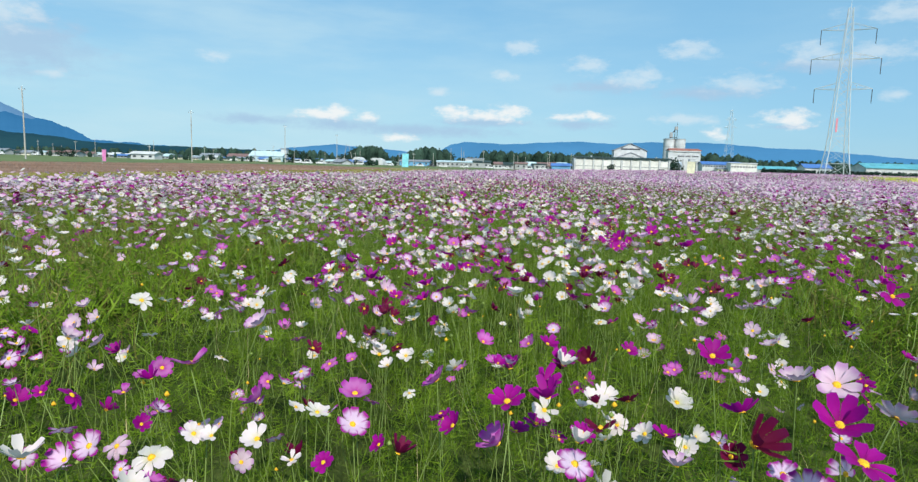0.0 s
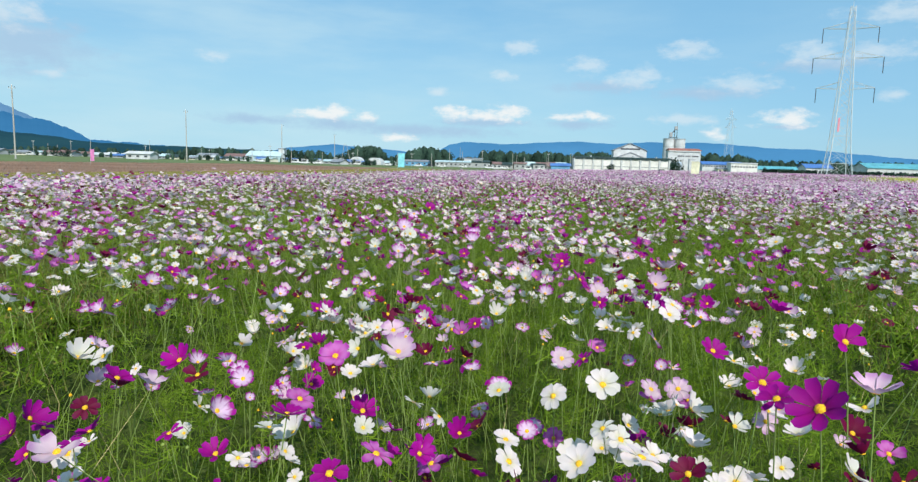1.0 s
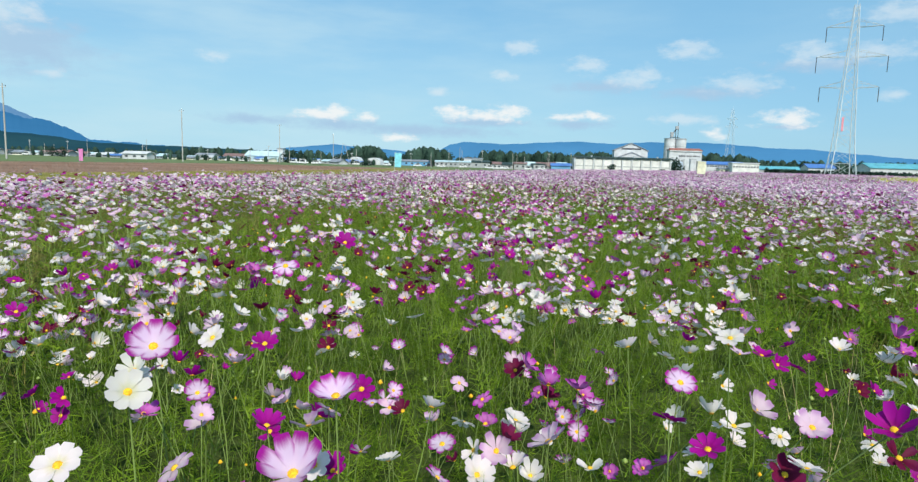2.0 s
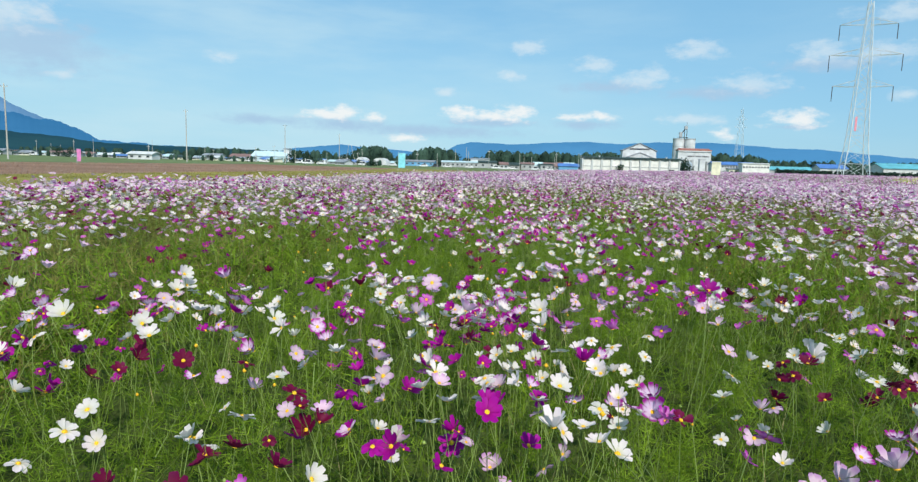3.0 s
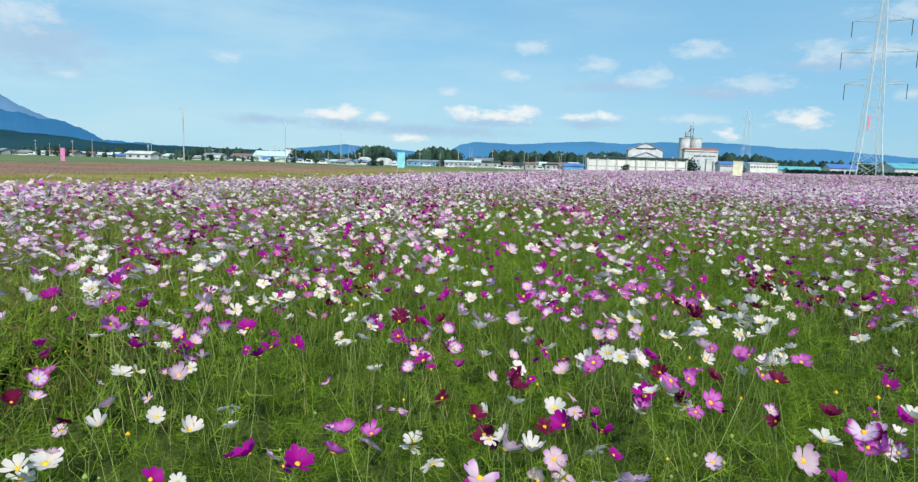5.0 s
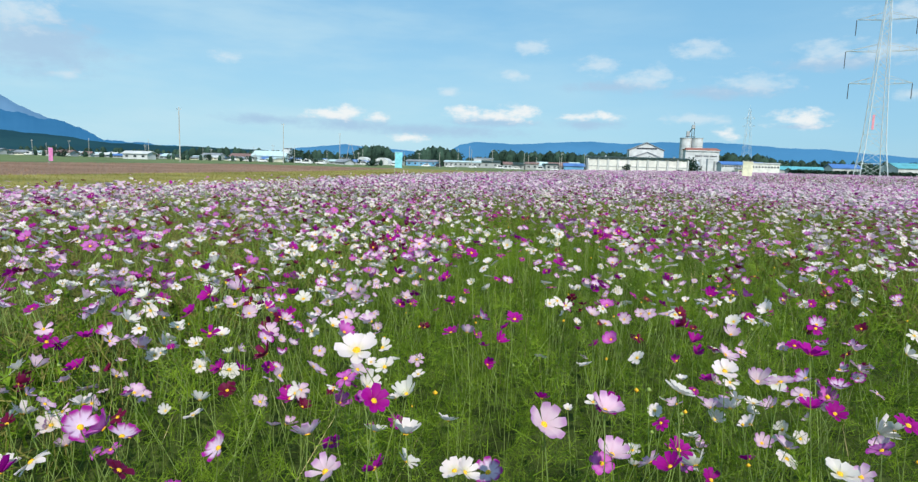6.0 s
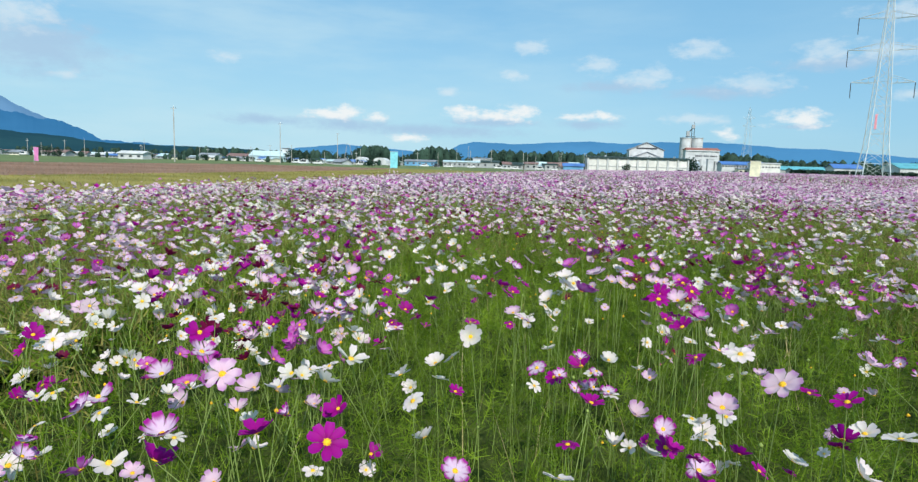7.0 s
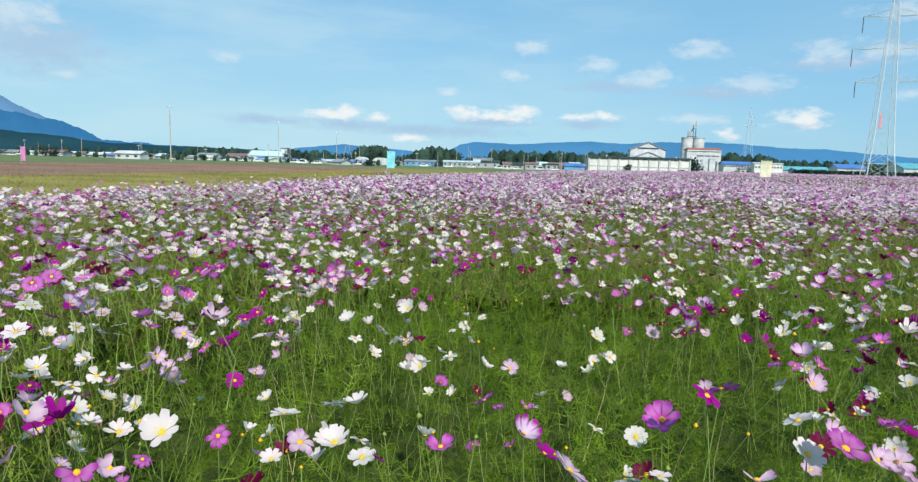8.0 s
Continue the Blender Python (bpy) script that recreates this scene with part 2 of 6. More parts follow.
# distance haze is put into these four as bluish base colours and a glow
M_HILL = material("near wooded hill, haze glow", (0.010, 0.026, 0.020), 1.0, vary=0.3, scale=0.004, fine=0.02, gloss=0.0, emit=((0.012, 0.055, 0.105), 0.85))
M_MOUNT = material("far mountain, blue haze glow", (0.016, 0.045, 0.075), 1.0, vary=0.3, scale=0.002, fine=0.01, gloss=0.0, emit=((0.026, 0.145, 0.33), 1.0))
M_RIDGE = material("far ridge, blue haze glow", (0.018, 0.05, 0.08), 1.0, vary=0.25, scale=0.002, fine=0.01, gloss=0.0, emit=((0.06, 0.23, 0.47), 0.95))
M_PEAK = material("far grey peak, haze glow", (0.04, 0.07, 0.10), 1.0, vary=0.3, scale=0.003, fine=0.02, gloss=0.0, emit=((0.11, 0.26, 0.48), 0.85))


# ---------------------------------------------------------------- mesh helpers
def linked(name, bm, mat, parent=None, label="", smooth=False):
    me = bpy.data.meshes.new(name)
    bm.normal_update()
    bm.to_mesh(me)
    bm.free()
    for m in (mat if isinstance(mat, (list, tuple)) else [mat]):
        me.materials.append(m)
    if smooth:
        me.polygons.foreach_set("use_smooth", [True] * len(me.polygons))
    ob = new(name, me)
    if parent is not None:
        ob.parent = parent
    if label:
        ob["label"] = label
    return ob


def part(name, bm, mat, parent, label="", smooth=False):
    return linked(name, bm, mat, parent, label, smooth)


def thing(name, m, label, category, group="", kind=""):
    ob = new(name)
    ob.empty_display_size = 0.3
    ob.matrix_basis = m
    return tagged(ob, label, category, group, kind)


def box(bm, x0, y0, z0, x1, y1, z1, bevel=0.0):
    vs = [bm.verts.new((x, y, z)) for z in (z0, z1) for x, y in ((x0, y0), (x1, y0), (x1, y1), (x0, y1))]
    fs = [bm.faces.new([vs[i] for i in f]) for f in ((3, 2, 1, 0), (4, 5, 6, 7), (0, 1, 5, 4), (1, 2, 6, 5), (2, 3, 7, 6), (3, 0, 4, 7))]
    if bevel:
        bmesh.ops.bevel(bm, geom=list({e for f in fs for e in f.edges}), offset=bevel, segments=2, affect="EDGES")
    return bm


def boxed(*args, **kw):
    return box(bmesh.new(), *args, **kw)


def tube(bm, points, radii, sides=6):
    """A tapering tube through the points."""
    rings = []
    for i, p in enumerate(points):
        p = Vector(p)
        d = (Vector(points[min(i + 1, len(points) - 1)]) - Vector(points[max(i - 1, 0)])).normalized()
        u = d.cross(Vector((0, 0, 1)) if abs(d.z) < 0.9 else Vector((1, 0, 0))).normalized()
        w = d.cross(u)
        r = radii[i] if isinstance(radii, (list, tuple)) else radii
        rings.append([bm.verts.new(p + r * (math.cos(a) * u + math.sin(a) * w)) for a in (2 * math.pi * k / sides for k in range(sides))])
    for a, b in zip(rings, rings[1:]):
        for k in range(sides):
            bm.faces.new((a[k], a[(k + 1) % sides], b[(k + 1) % sides], b[k]))
    bm.faces.new(rings[0][::-1])
    bm.faces.new(rings[-1])
    return bm


def mesh_np(name, verts, faces, mats, face_mat=None, uvs=None, smooth=False):
    """A mesh from arrays: faces (n, k); uvs one pair a vertex."""
    me = bpy.data.meshes.new(name)
    faces = [np.asarray(f, dtype=np.int32) for f in (faces if isinstance(faces, list) else [faces])]
    loops = np.concatenate([f.ravel() for f in faces])
    sizes = np.concatenate([np.full(len(f), f.shape[1], dtype=np.int32) for f in faces])
    starts = np.concatenate([[0], np.cumsum(sizes)[:-1]]).astype(np.int32)
    me.vertices.add(len(verts))
    me.vertices.foreach_set("co", np.asarray(verts, dtype=np.float32).ravel())
    me.loops.add(len(loops))
    me.loops.foreach_set("vertex_index", loops)
    me.polygons.add(len(sizes))
    me.polygons.foreach_set("loop_start", starts)
    me.polygons.foreach_set("loop_total", sizes)
    for m in mats:
        me.materials.append(m)
    if face_mat is not None:
        me.polygons.foreach_set("material_index", np.asarray(face_mat, dtype=np.int32))
    if smooth:
        me.polygons.foreach_set("use_smooth", np.ones(len(sizes), dtype=bool))
    if uvs is not None:
        layer = me.uv_layers.new(name="UVMap")
        layer.data.foreach_set("uv", np.asarray(uvs, dtype=np.float32)[loops].ravel())
    me.update(calc_edges=True)
    return me


rng = np.random.default_rng(7)


def step(a, b, x):
    k = np.clip((np.asarray(x, dtype=float) - a) / (b - a), 0, 1)
    return k * k * (3 - 2 * k)


def rise(x, y):
    """The land's height: almost flat, a little higher far off on the pylon's side."""
    return 0.75 * step(5, 60, x) * step(40, 130, y)


def waves(x, y, seed, size):
    """Smooth patchiness between about -1 and 1."""
    g = np.random.default_rng(seed)
    total = 0.0
    for k in range(7):
        a, p = g.uniform(0, 2 * math.pi, 2)
        f = 2 * math.pi / size * g.uniform(0.5, 1.9)
        total = total + np.sin(f * (np.cos(a) * x + np.sin(a) * y) + p)
    return total / 3.0


# ---------------------------------------------------------------- ground
def sheet(name, xs, ys, height, mat, label, category, kind="structure"):
    X, Y = np.meshgrid(xs, ys)
    Z = height(X, Y)
    n, m = X.shape
    i = np.arange(n * m).reshape(n, m)
    f = np.stack([i[:-1, :-1], i[:-1, 1:], i[1:, 1:], i[1:, :-1]], -1).reshape(-1, 4)
    return tagged(new(name, mesh_np(name, np.stack([X, Y, Z], -1).reshape(-1, 3), f, [mat], smooth=True)), label, category, kind=kind)


spread_out = np.concatenate([-np.geomspace(4600, 60, 18), np.linspace(-50, 50, 21), np.geomspace(60, 4600, 18)])
sheet("ground", spread_out, spread_out + 40, rise, M_GROUND, "flat green farmland reaching to the horizon", "ground")


# ---------------------------------------------------------------- the cosmos field
EDGE_Y = np.array([-12, 16, 24, 30, 37, 52, 119, 235])
EDGE_X = np.array([-16, -14.2, -12.7, -10.7, -10.1, -9.4, -0.8, 13])
FIELD_END = 228


def inside(x, y):
    return x > np.interp(y, EDGE_Y, EDGE_X) + 0.35 * waves(x, y, 3, 4.0)


GAPS = [(0.7, 2.2, 3.0, 1.5, 0.4), (-1.95, 12.3, 2.2, 1.7, 0.9), (-2.65, 4.3, 1.6, 0.7, 0.75), (2.35, 5.3, 0.9, 0.5, 0.6), (-0.55, 18.75, 0.32, 1.2, 0.95),
        (-0.55, 22.2, 0.65, 2.1, 0.85), (1.6, 12.7, 0.6, 0.7, 0.5)]

DRIFTS = [(-0.2, 13.5, 1.7, 2.0), (-0.5, 9.6, 1.4, 1.1), (-1.95, 16.9, 1.3, 0.9), (-2.1, 8.8, 1.6, 1.4), (-2.25, 18.7, 1.9, 2.2), (1.45, 10.4, 1.0, 1.2),
          (0.95, 6.4, 2.2, 1.8), (-1.1, 7.8, 1.5, 0.9), (1.2, 21.5, 1.2, 2.0), (-2.9, 22.5, 1.5, 1.8), (0.4, 2.6, 2.2, 1.3), (0.5, 15.5, 2.0, 1.2)]


def fullness(x, y):
    """Share of ground that flowers cover: drifts and bare green gaps."""
    k = 0.60 + 0.14 * step(23.5, 27, y) + 0.22 * waves(x, y, 11, 2.6) + 0.12 * waves(x, y, 12, 0.9)
    for gx, gy, rx, ry in DRIFTS:
        k = k + 0.4 * step(1.2, 0.5, np.hypot((x - gx) / rx, (y - gy) / ry))
    k = k + 0.3 * step(3.0, 0.5, x - np.interp(y, EDGE_Y, EDGE_X))
    k = np.clip(k, 0.10, 1.0)
    for gx, gy, rx, ry, deep in GAPS:
        k = k * (1 - deep * step(1.25, 0.6, np.hypot((x - gx) / rx, (y - gy) / ry)))
    return k * (1 - 0.3 * step(0.3, 1.2, x) * step(8.0, 5.0, x))


def stand(x, y):
    """The height of the flower heads."""
    return 0.96 + 0.05 * waves(x, y, 21, 3.5) + rise(x, y) - 0.22 * (1 - step(-0.2, 3.5, x - np.interp(y, EDGE_Y, EDGE_X)))


def sow(x0, x1, y0, y1, plants, skip=None, heads=3.6, throw=0.13, seed=1, shares=(0.46, 0.68, 0.77, 0.89, 0.94)):
    """Flower heads over a rectangle, in plants of one colour: places, varieties."""
    g = np.random.default_rng(seed)
    n = int((x1 - x0) * (y1 - y0) * plants)
    x, y = g.uniform(x0, x1, n), g.uniform(y0, y1, n)
    # sparser towards the far flank, off the way
    keep = inside(x, y) & (g.random(n) < fullness(x, y)) & (g.random(n) < 1 - 0.7 * step(3.0, 12.0, x - 0.7 * y)) & (g.random(n) < 1 - 0.6 * step(0.0, -2.0, y))
    if skip is not None:
        keep &= ~skip(x, y)
    x, y = x[keep], y[keep]
    n = len(x)
    drift = waves(x, y, 31, 2.2) * 0.5
    roll = g.random(n) + 0.16 * drift
    kind = np.digitize(roll, shares)
    tall = g.normal(0, 0.06, n)
    count = 1 + g.poisson(heads - 1, n)
    x, y, kind, tall = (np.repeat(a, count) for a in (x, y, kind, tall))
    m = len(x)
    odd = g.random(m) < 0.06
    kind = np.where(odd, g.integers(0, 6, m), kind)
    x, y = x + g.normal(0, throw, m), y + g.normal(0, throw, m)
    z = stand(x, y) + tall + g.normal(-0.01, 0.07, m) - 0.10 * (1 - fullness(x, y))
    # a few heads stand clear of the rest
    z = z + np.where(g.random(m) < 0.03, g.uniform(0.04, 0.18, m), 0)
    z = np.clip(z, 0.5, 1.36 + rise(x, y))
    near_path = (np.abs(x) < 1.4) & (y < 22) & (y > -1)
    z = np.where(near_path, np.minimum(z, 0.97 + 0.08 * g.random(m)), z)
    return np.stack([x, y, z], -1), kind, g


def frames_of(g, n, lean=0.45, face=0.24):
    """Turns of n flower heads: most face up and towards the sun, some hang aside."""
    nrm = np.stack([g.normal(0.15 * SUN_WAY.x, lean, n), g.normal(face * SUN_WAY.y, lean, n), np.full(n, 0.85)], -1)
    nrm /= np.linalg.norm(nrm, axis=1)[:, None]
    a = g.normal(0, 1, (n, 3))
    u = np.cross(nrm, a)
    u /= np.linalg.norm(u, axis=1)[:, None]
    return np.stack([u, np.cross(nrm, u), nrm], -1)          # columns: two across, one along


ROWS_R, ROWS_W = np.array([0.10, 0.38, 0.70, 0.94]), np.array([0.05, 0.18, 0.295, 0.225])


def petal_points(g, cup, wob=1.0):
    """One petal along +x, four rows of three points, toothed at its tip."""
    r = ROWS_R * g.uniform(1 - 0.07 * wob, 1 + 0.07 * wob)
    bend = g.normal(0, 0.05 * wob)
    fat = g.uniform(0.80, 1.12)
    lift = cup + g.normal(0, 0.15 * wob)
    v, uv = [], []
    for k in range(4):
        for s in (-1, 0, 1):
            reach = r[k] + (0.055 if (k == 3 and s == 0) else 0) - (0.05 if (k == 2 and s) else 0)
            z = lift * reach ** 1.6 - 0.18 * max(0, reach - 0.6) ** 1.5 + (0.075 if s else -0.02) * (k > 0)
            v.append((reach, s * ROWS_W[k] * fat + bend * reach, z))
            uv.append((0.5 + 0.5 * s, reach))
    return np.array(v), np.array(uv)


PETAL_QUADS = np.array([(3 * k + s, 3 * k + s + 1, 3 * k + s + 4, 3 * k + s + 3) for k in range(3) for s in range(2)])[:, ::-1]


def disc_points():
    a = np.arange(8) * math.pi / 4
    v = [(0.21 * math.cos(t), 0.21 * math.sin(t), 0.0) for t in a] + [(0.15 * math.cos(t), 0.15 * math.sin(t), 0.11) for t in a] + [(0, 0, 0.14)]
    quads = [(k, (k + 1) % 8, 8 + (k + 1) % 8, 8 + k) for k in range(8)]
    tris = [(8 + k, 8 + (k + 1) % 8, 16) for k in range(8)]
    return np.array(v), np.array(quads), np.array(tris)


def flower_fine(g, cup, missing=0):
    """A whole head of radius 1: points, petal quads, disc quads, disc triangles, uvs."""
    vs, uv, quads = [], [], []
    n = 0
    for k in range(8 - missing):
        p, q = petal_points(g, cup)
        a = k * math.pi / 4 + g.normal(0, 0.07)
        c, s = math.cos(a), math.sin(a)
        p = np.stack([p[:, 0] * c - p[:, 1] * s, p[:, 0] * s + p[:, 1] * c, p[:, 2] + 0.012 * (k % 2)], -1)
        vs.append(p), uv.append(q), quads.append(PETAL_QUADS + n)
        n += 12
    d, dq, dt = disc_points()
    vs.append(d), uv.append(np.zeros((len(d), 2)))
    return np.concatenate(vs), np.concatenate(quads), dq + n, dt + n, np.concatenate(uv)


def flower_plain(g, cup):
    vs, uv, quads = [], [], []
    for k in range(8):
        a = k * math.pi / 4 + g.normal(0, 0.06)
        r = g.uniform(0.88, 1.04)
        for rr, da, z in ((0.12, 0, 0), (0.72 * r, -0.40, 0.72 * cup + 0.03), (r, 0, cup), (0.72 * r, 0.40, 0.72 * cup + 0.03)):
            vs.append((rr * math.cos(a + da), rr * math.sin(a + da), z + 0.01 * (k % 2)))
            uv.append((0.5 + da, rr))
        quads.append([4 * k + i for i in range(4)])
    n = len(vs)
    for k in range(4):
        vs.append((0.17 * math.cos(k * math.pi / 2), 0.17 * math.sin(k * math.pi / 2), 0.07))
        uv.append((0, 0))
    return np.array(vs), np.array(quads), np.array([[n, n + 1, n + 2, n + 3]]), np.zeros((0, 3), int), np.array(uv)


def scatter(name, templates, pos, kind, turn, size, g, label, category):
    """Joins heads into one mesh; each takes one of the templates."""
    pick = g.integers(0, len(templates), len(pos))
    V_, Q, T, QM, TM, U, base = [], [], [], [], [], [], 0
    for i, (tv, pq, dq, dt, tu) in enumerate(templates):
        k = np.nonzero(pick == i)[0]
        if not len(k):
            continue
        pts = np.einsum("nij,vj->nvi", turn[k], tv) * size[k, None, None] + pos[k, None, :]
        off = base + np.arange(len(k)) * len(tv)
        V_.append(pts.reshape(-1, 3))
        U.append(np.tile(tu, (len(k), 1)))
        Q.append((pq[None] + off[:, None, None]).reshape(-1, 4)), QM.append(np.repeat(kind[k], len(pq)))
        Q.append((dq[None] + off[:, None, None]).reshape(-1, 4)), QM.append(np.full(len(k) * len(dq), 6))
        if len(dt):
            T.append((dt[None] + off[:, None, None]).reshape(-1, 3)), TM.append(np.full(len(k) * len(dt), 6))
        base += len(k) * len(tv)
    faces, fm = [np.concatenate(Q)], np.concatenate(QM + TM)
    if T:
        faces.append(np.concatenate(T))
    me = mesh_np(name, np.concatenate(V_), faces, PETALS + [M_DISC], fm, np.concatenate(U))
    return tagged(new(name, me), label, category, kind="stuff")


def scatter_hex(name, pos, kind, turn, size, g, label, category):
    """Heads far off: four-cornered, cupped, one face each."""
    a = np.arange(4) * math.pi / 2
    r = g.uniform(0.75, 1.25, (len(pos), 4))
    loc = np.stack([np.cos(a)[None] * r, np.sin(a)[None] * r, g.uniform(-0.05, 0.4, (len(pos), 4))], -1)
    pts = np.einsum("nij,nvj->nvi", turn, loc) * size[:, None, None] + pos[:, None, :]
    f = np.arange(len(pos) * 4).reshape(-1, 4)
    uv = np.tile([[0.5, 0.68]], (len(pos) * 4, 1))
    return tagged(new(name, mesh_np(name, pts.reshape(-1, 3), f, PETALS, kind, uv)), label, category, kind="stuff")


def stems_np(name, pos, g, sides, low, width, label):
    """Thin leaning stems from below up to the heads."""
    n = len(pos)
    foot = pos + np.stack([g.normal(0, 0.09, n), g.normal(0, 0.09, n), np.zeros(n)], -1)
    foot[:, 2] = np.maximum(low, pos[:, 2] - g.uniform(0.2, 0.55, n))
    mid = (pos + foot) / 2 + np.stack([g.normal(0, 0.035, n), g.normal(0, 0.035, n), np.zeros(n)], -1)
    rows = np.stack([foot, mid, pos - np.array([0, 0, 0.004])], 1)
    if sides == 2:
        a = g.uniform(0, math.pi, n)
        across = np.stack([np.cos(a), np.sin(a), np.zeros(n)], -1)[:, None, :] * width
        pts = np.stack([rows - across, rows + across], 2)          # n, 3, 2, 3
        q = [(0, 1, 3, 2), (2, 3, 5, 4)]
    else:
        a = np.arange(3) * 2 * math.pi / 3
        ring = np.stack([np.cos(a), np.sin(a), np.zeros(3)], -1) * width
        pts = rows[:, :, None, :] + ring[None, None]
        q = [(3 * k + i, 3 * k + (i + 1) % 3, 3 * k + 3 + (i + 1) % 3, 3 * k + 3 + i) for k in range(2) for i in range(3)]
    m = pts.shape[1] * pts.shape[2]
    f = (np.array(q)[None] + (np.arange(n) * m)[:, None, None]).reshape(-1, 4)
    return tagged(new(name, mesh_np(name, pts.reshape(-1, 3), f, [M_STEM])), label, "stems", kind="stuff")


def leaf_template(pairs, width, seed=0):
    """A feathery leaf along +x: an arching rib and thread-like leaflets at uneven angles, triangles only."""
    q = np.random.default_rng(900 + seed)
    arch = q.uniform(0.05, 0.4)
    v, t = [(0, -width * 0.5, 0), (0, width * 0.5, 0), (1, 0, -arch)], [(0, 1, 2)]
    for k in range(pairs):
        for s in (-1, 1):
            x = 0.15 + 0.8 * (k + q.uniform(-0.4, 0.4)) / max(1, pairs - 1)
            ln = q.uniform(0.22, 0.46)
            out = q.uniform(0.5, 1.2)
            z = -arch * x * x
            i = len(v)
            v += [(x - width * 0.5, 0, z), (x + width * 0.5, 0, z), (x + ln * math.cos(out), s * ln * math.sin(out), z + q.uniform(-0.15, 0.25))]
            t.append((i, i + 1, i + 2))
    return np.array(v), np.array(t)


def leaves(name, x, y, z, size, templates, g, up, label, mat=M_LEAF):
    """Leaves of several forms, joined."""
    V_, T, base = [], [], 0
    form = g.integers(0, len(templates), len(x))
    for i, (tv, tt) in enumerate(templates):
        k = form == i
        n = int(k.sum())
        a, b = g.uniform(0, 2 * math.pi, n), np.radians(g.normal(up, 24, n))
        along = np.stack([np.cos(a) * np.cos(b), np.sin(a) * np.cos(b), np.sin(b)], -1)
        side = np.cross(along, g.normal(0, 1, (n, 3)))
        side /= np.linalg.norm(side, axis=1)[:, None]
        turn = np.stack([along, side, np.cross(along, side)], -1)
        pts = np.einsum("nij,vj->nvi", turn, tv) * size[k, None, None] + np.stack([x[k], y[k], z[k]], -1)[:, None, :]
        V_.append(pts.reshape(-1, 3))
        T.append((tt[None] + (base + np.arange(n) * len(tv))[:, None, None]).reshape(-1, 3))
        base += n * len(tv)
    return tagged(new(name, mesh_np(name, np.concatenate(V_), np.concatenate(T), [mat])), label, "foliage", kind="stuff")


# stretches of the field: the strip that the path runs along, its flanks, and the rest
NEAR = (-2.2, 2.1, -0.6, 24.5)
MID = (-8.0, 7.0, -3.0, 33.0)
SOIL = (-3.7, 3.5, -0.6, 26.0)
WIDE = (-16.0, 46.0, -8.0, 62.0)


def in_rect(r):
    return lambda x, y: (x > r[0]) & (x < r[1]) & (y > r[2]) & (y < r[3])


FINE = [flower_fine(rng, c, miss) for c, miss in ((0.3, 0), (0.5, 0), (0.65, 0), (0.1, 0), (0.8, 0), (0.45, 1), (0.6, 3), (1.05, 0), (0.7, 0), (-0.2, 0), (0.55, 2), (0.4, 0))]
PLAIN = [flower_plain(rng, c) for c in (0.2, 0.4, 0.6, -0.1, 0.9)]

pos, kind, g = sow(*NEAR, 18.5, heads=4.4, throw=0.10, seed=101, shares=(0.40, 0.56, 0.65, 0.81, 0.88))
turn = frames_of(g, len(pos), 0.46, 0.20)
size = np.clip(g.normal(0.0305, 0.006, len(pos)), 0.014, np.where(np.abs(pos[:, 0]) < 1.4, 0.039, 0.046))
scatter("cosmos_flowers", FINE, pos, kind, turn, size, g, "white, pink and magenta cosmos flowers in full bloom", "flowers")
stems_np("cosmos_stems", pos, g, 3, 0.15, 0.0013, "thin pale green cosmos stems")

pos, kind, g = sow(*MID, 23, in_rect(NEAR), seed=102, shares=(0.36, 0.66, 0.76, 0.87, 0.93))
scatter("cosmos_flowers", PLAIN, pos, kind, frames_of(g, len(pos), 0.38, 0.08), np.clip(g.normal(0.038, 0.008, len(pos)), 0.018, 0.055), g,
        "drifts of white, lilac and magenta cosmos flowers", "flowers")
stems_np("cosmos_stems", pos, g, 2, 0.3, 0.0018, "thin green cosmos stems between the flowers")

pos, kind, g = sow(*WIDE, 20, in_rect(MID), seed=103, shares=(0.23, 0.75, 0.89, 0.955, 0.98))
scatter_hex("cosmos_flowers", pos, kind, frames_of(g, len(pos), 0.36, 0.06), np.clip(g.normal(0.050, 0.011, len(pos)), 0.022, 0.072), g,
            "cosmos flowers massed white, pink and magenta", "flowers")
pos, kind, g = sow(-14, 130, -8, FIELD_END, 2.3, in_rect(WIDE), heads=3.0, throw=0.4, seed=104, shares=(0.15, 0.73, 0.91, 0.965, 0.985))
scatter_hex("cosmos_flowers", pos, kind, frames_of(g, len(pos), 0.4, 0.12), np.clip(g.normal(0.078, 0.015, len(pos)), 0.035, 0.105), g,
            "far cosmos flowers merging into a mauve sheet", "flowers")


def strewn(r, per_metre, seed, skip=None):
    g = np.random.default_rng(seed)
    n = int((r[1] - r[0]) * (r[3] - r[2]) * per_metre)
    x, y = g.uniform(r[0], r[1], n), g.uniform(r[2], r[3], n)
    keep = inside(x, y)
    if skip is not None:
        keep &= ~skip(x, y)
    return x[keep], y[keep], g


def bushy(x, y):
    """Leaves gather in bushes with dark hollows between."""
    return np.clip(0.52 + 0.75 * waves(x, y, 51, 0.46) + 0.3 * waves(x, y, 52, 1.3), 0.04, 1.0)


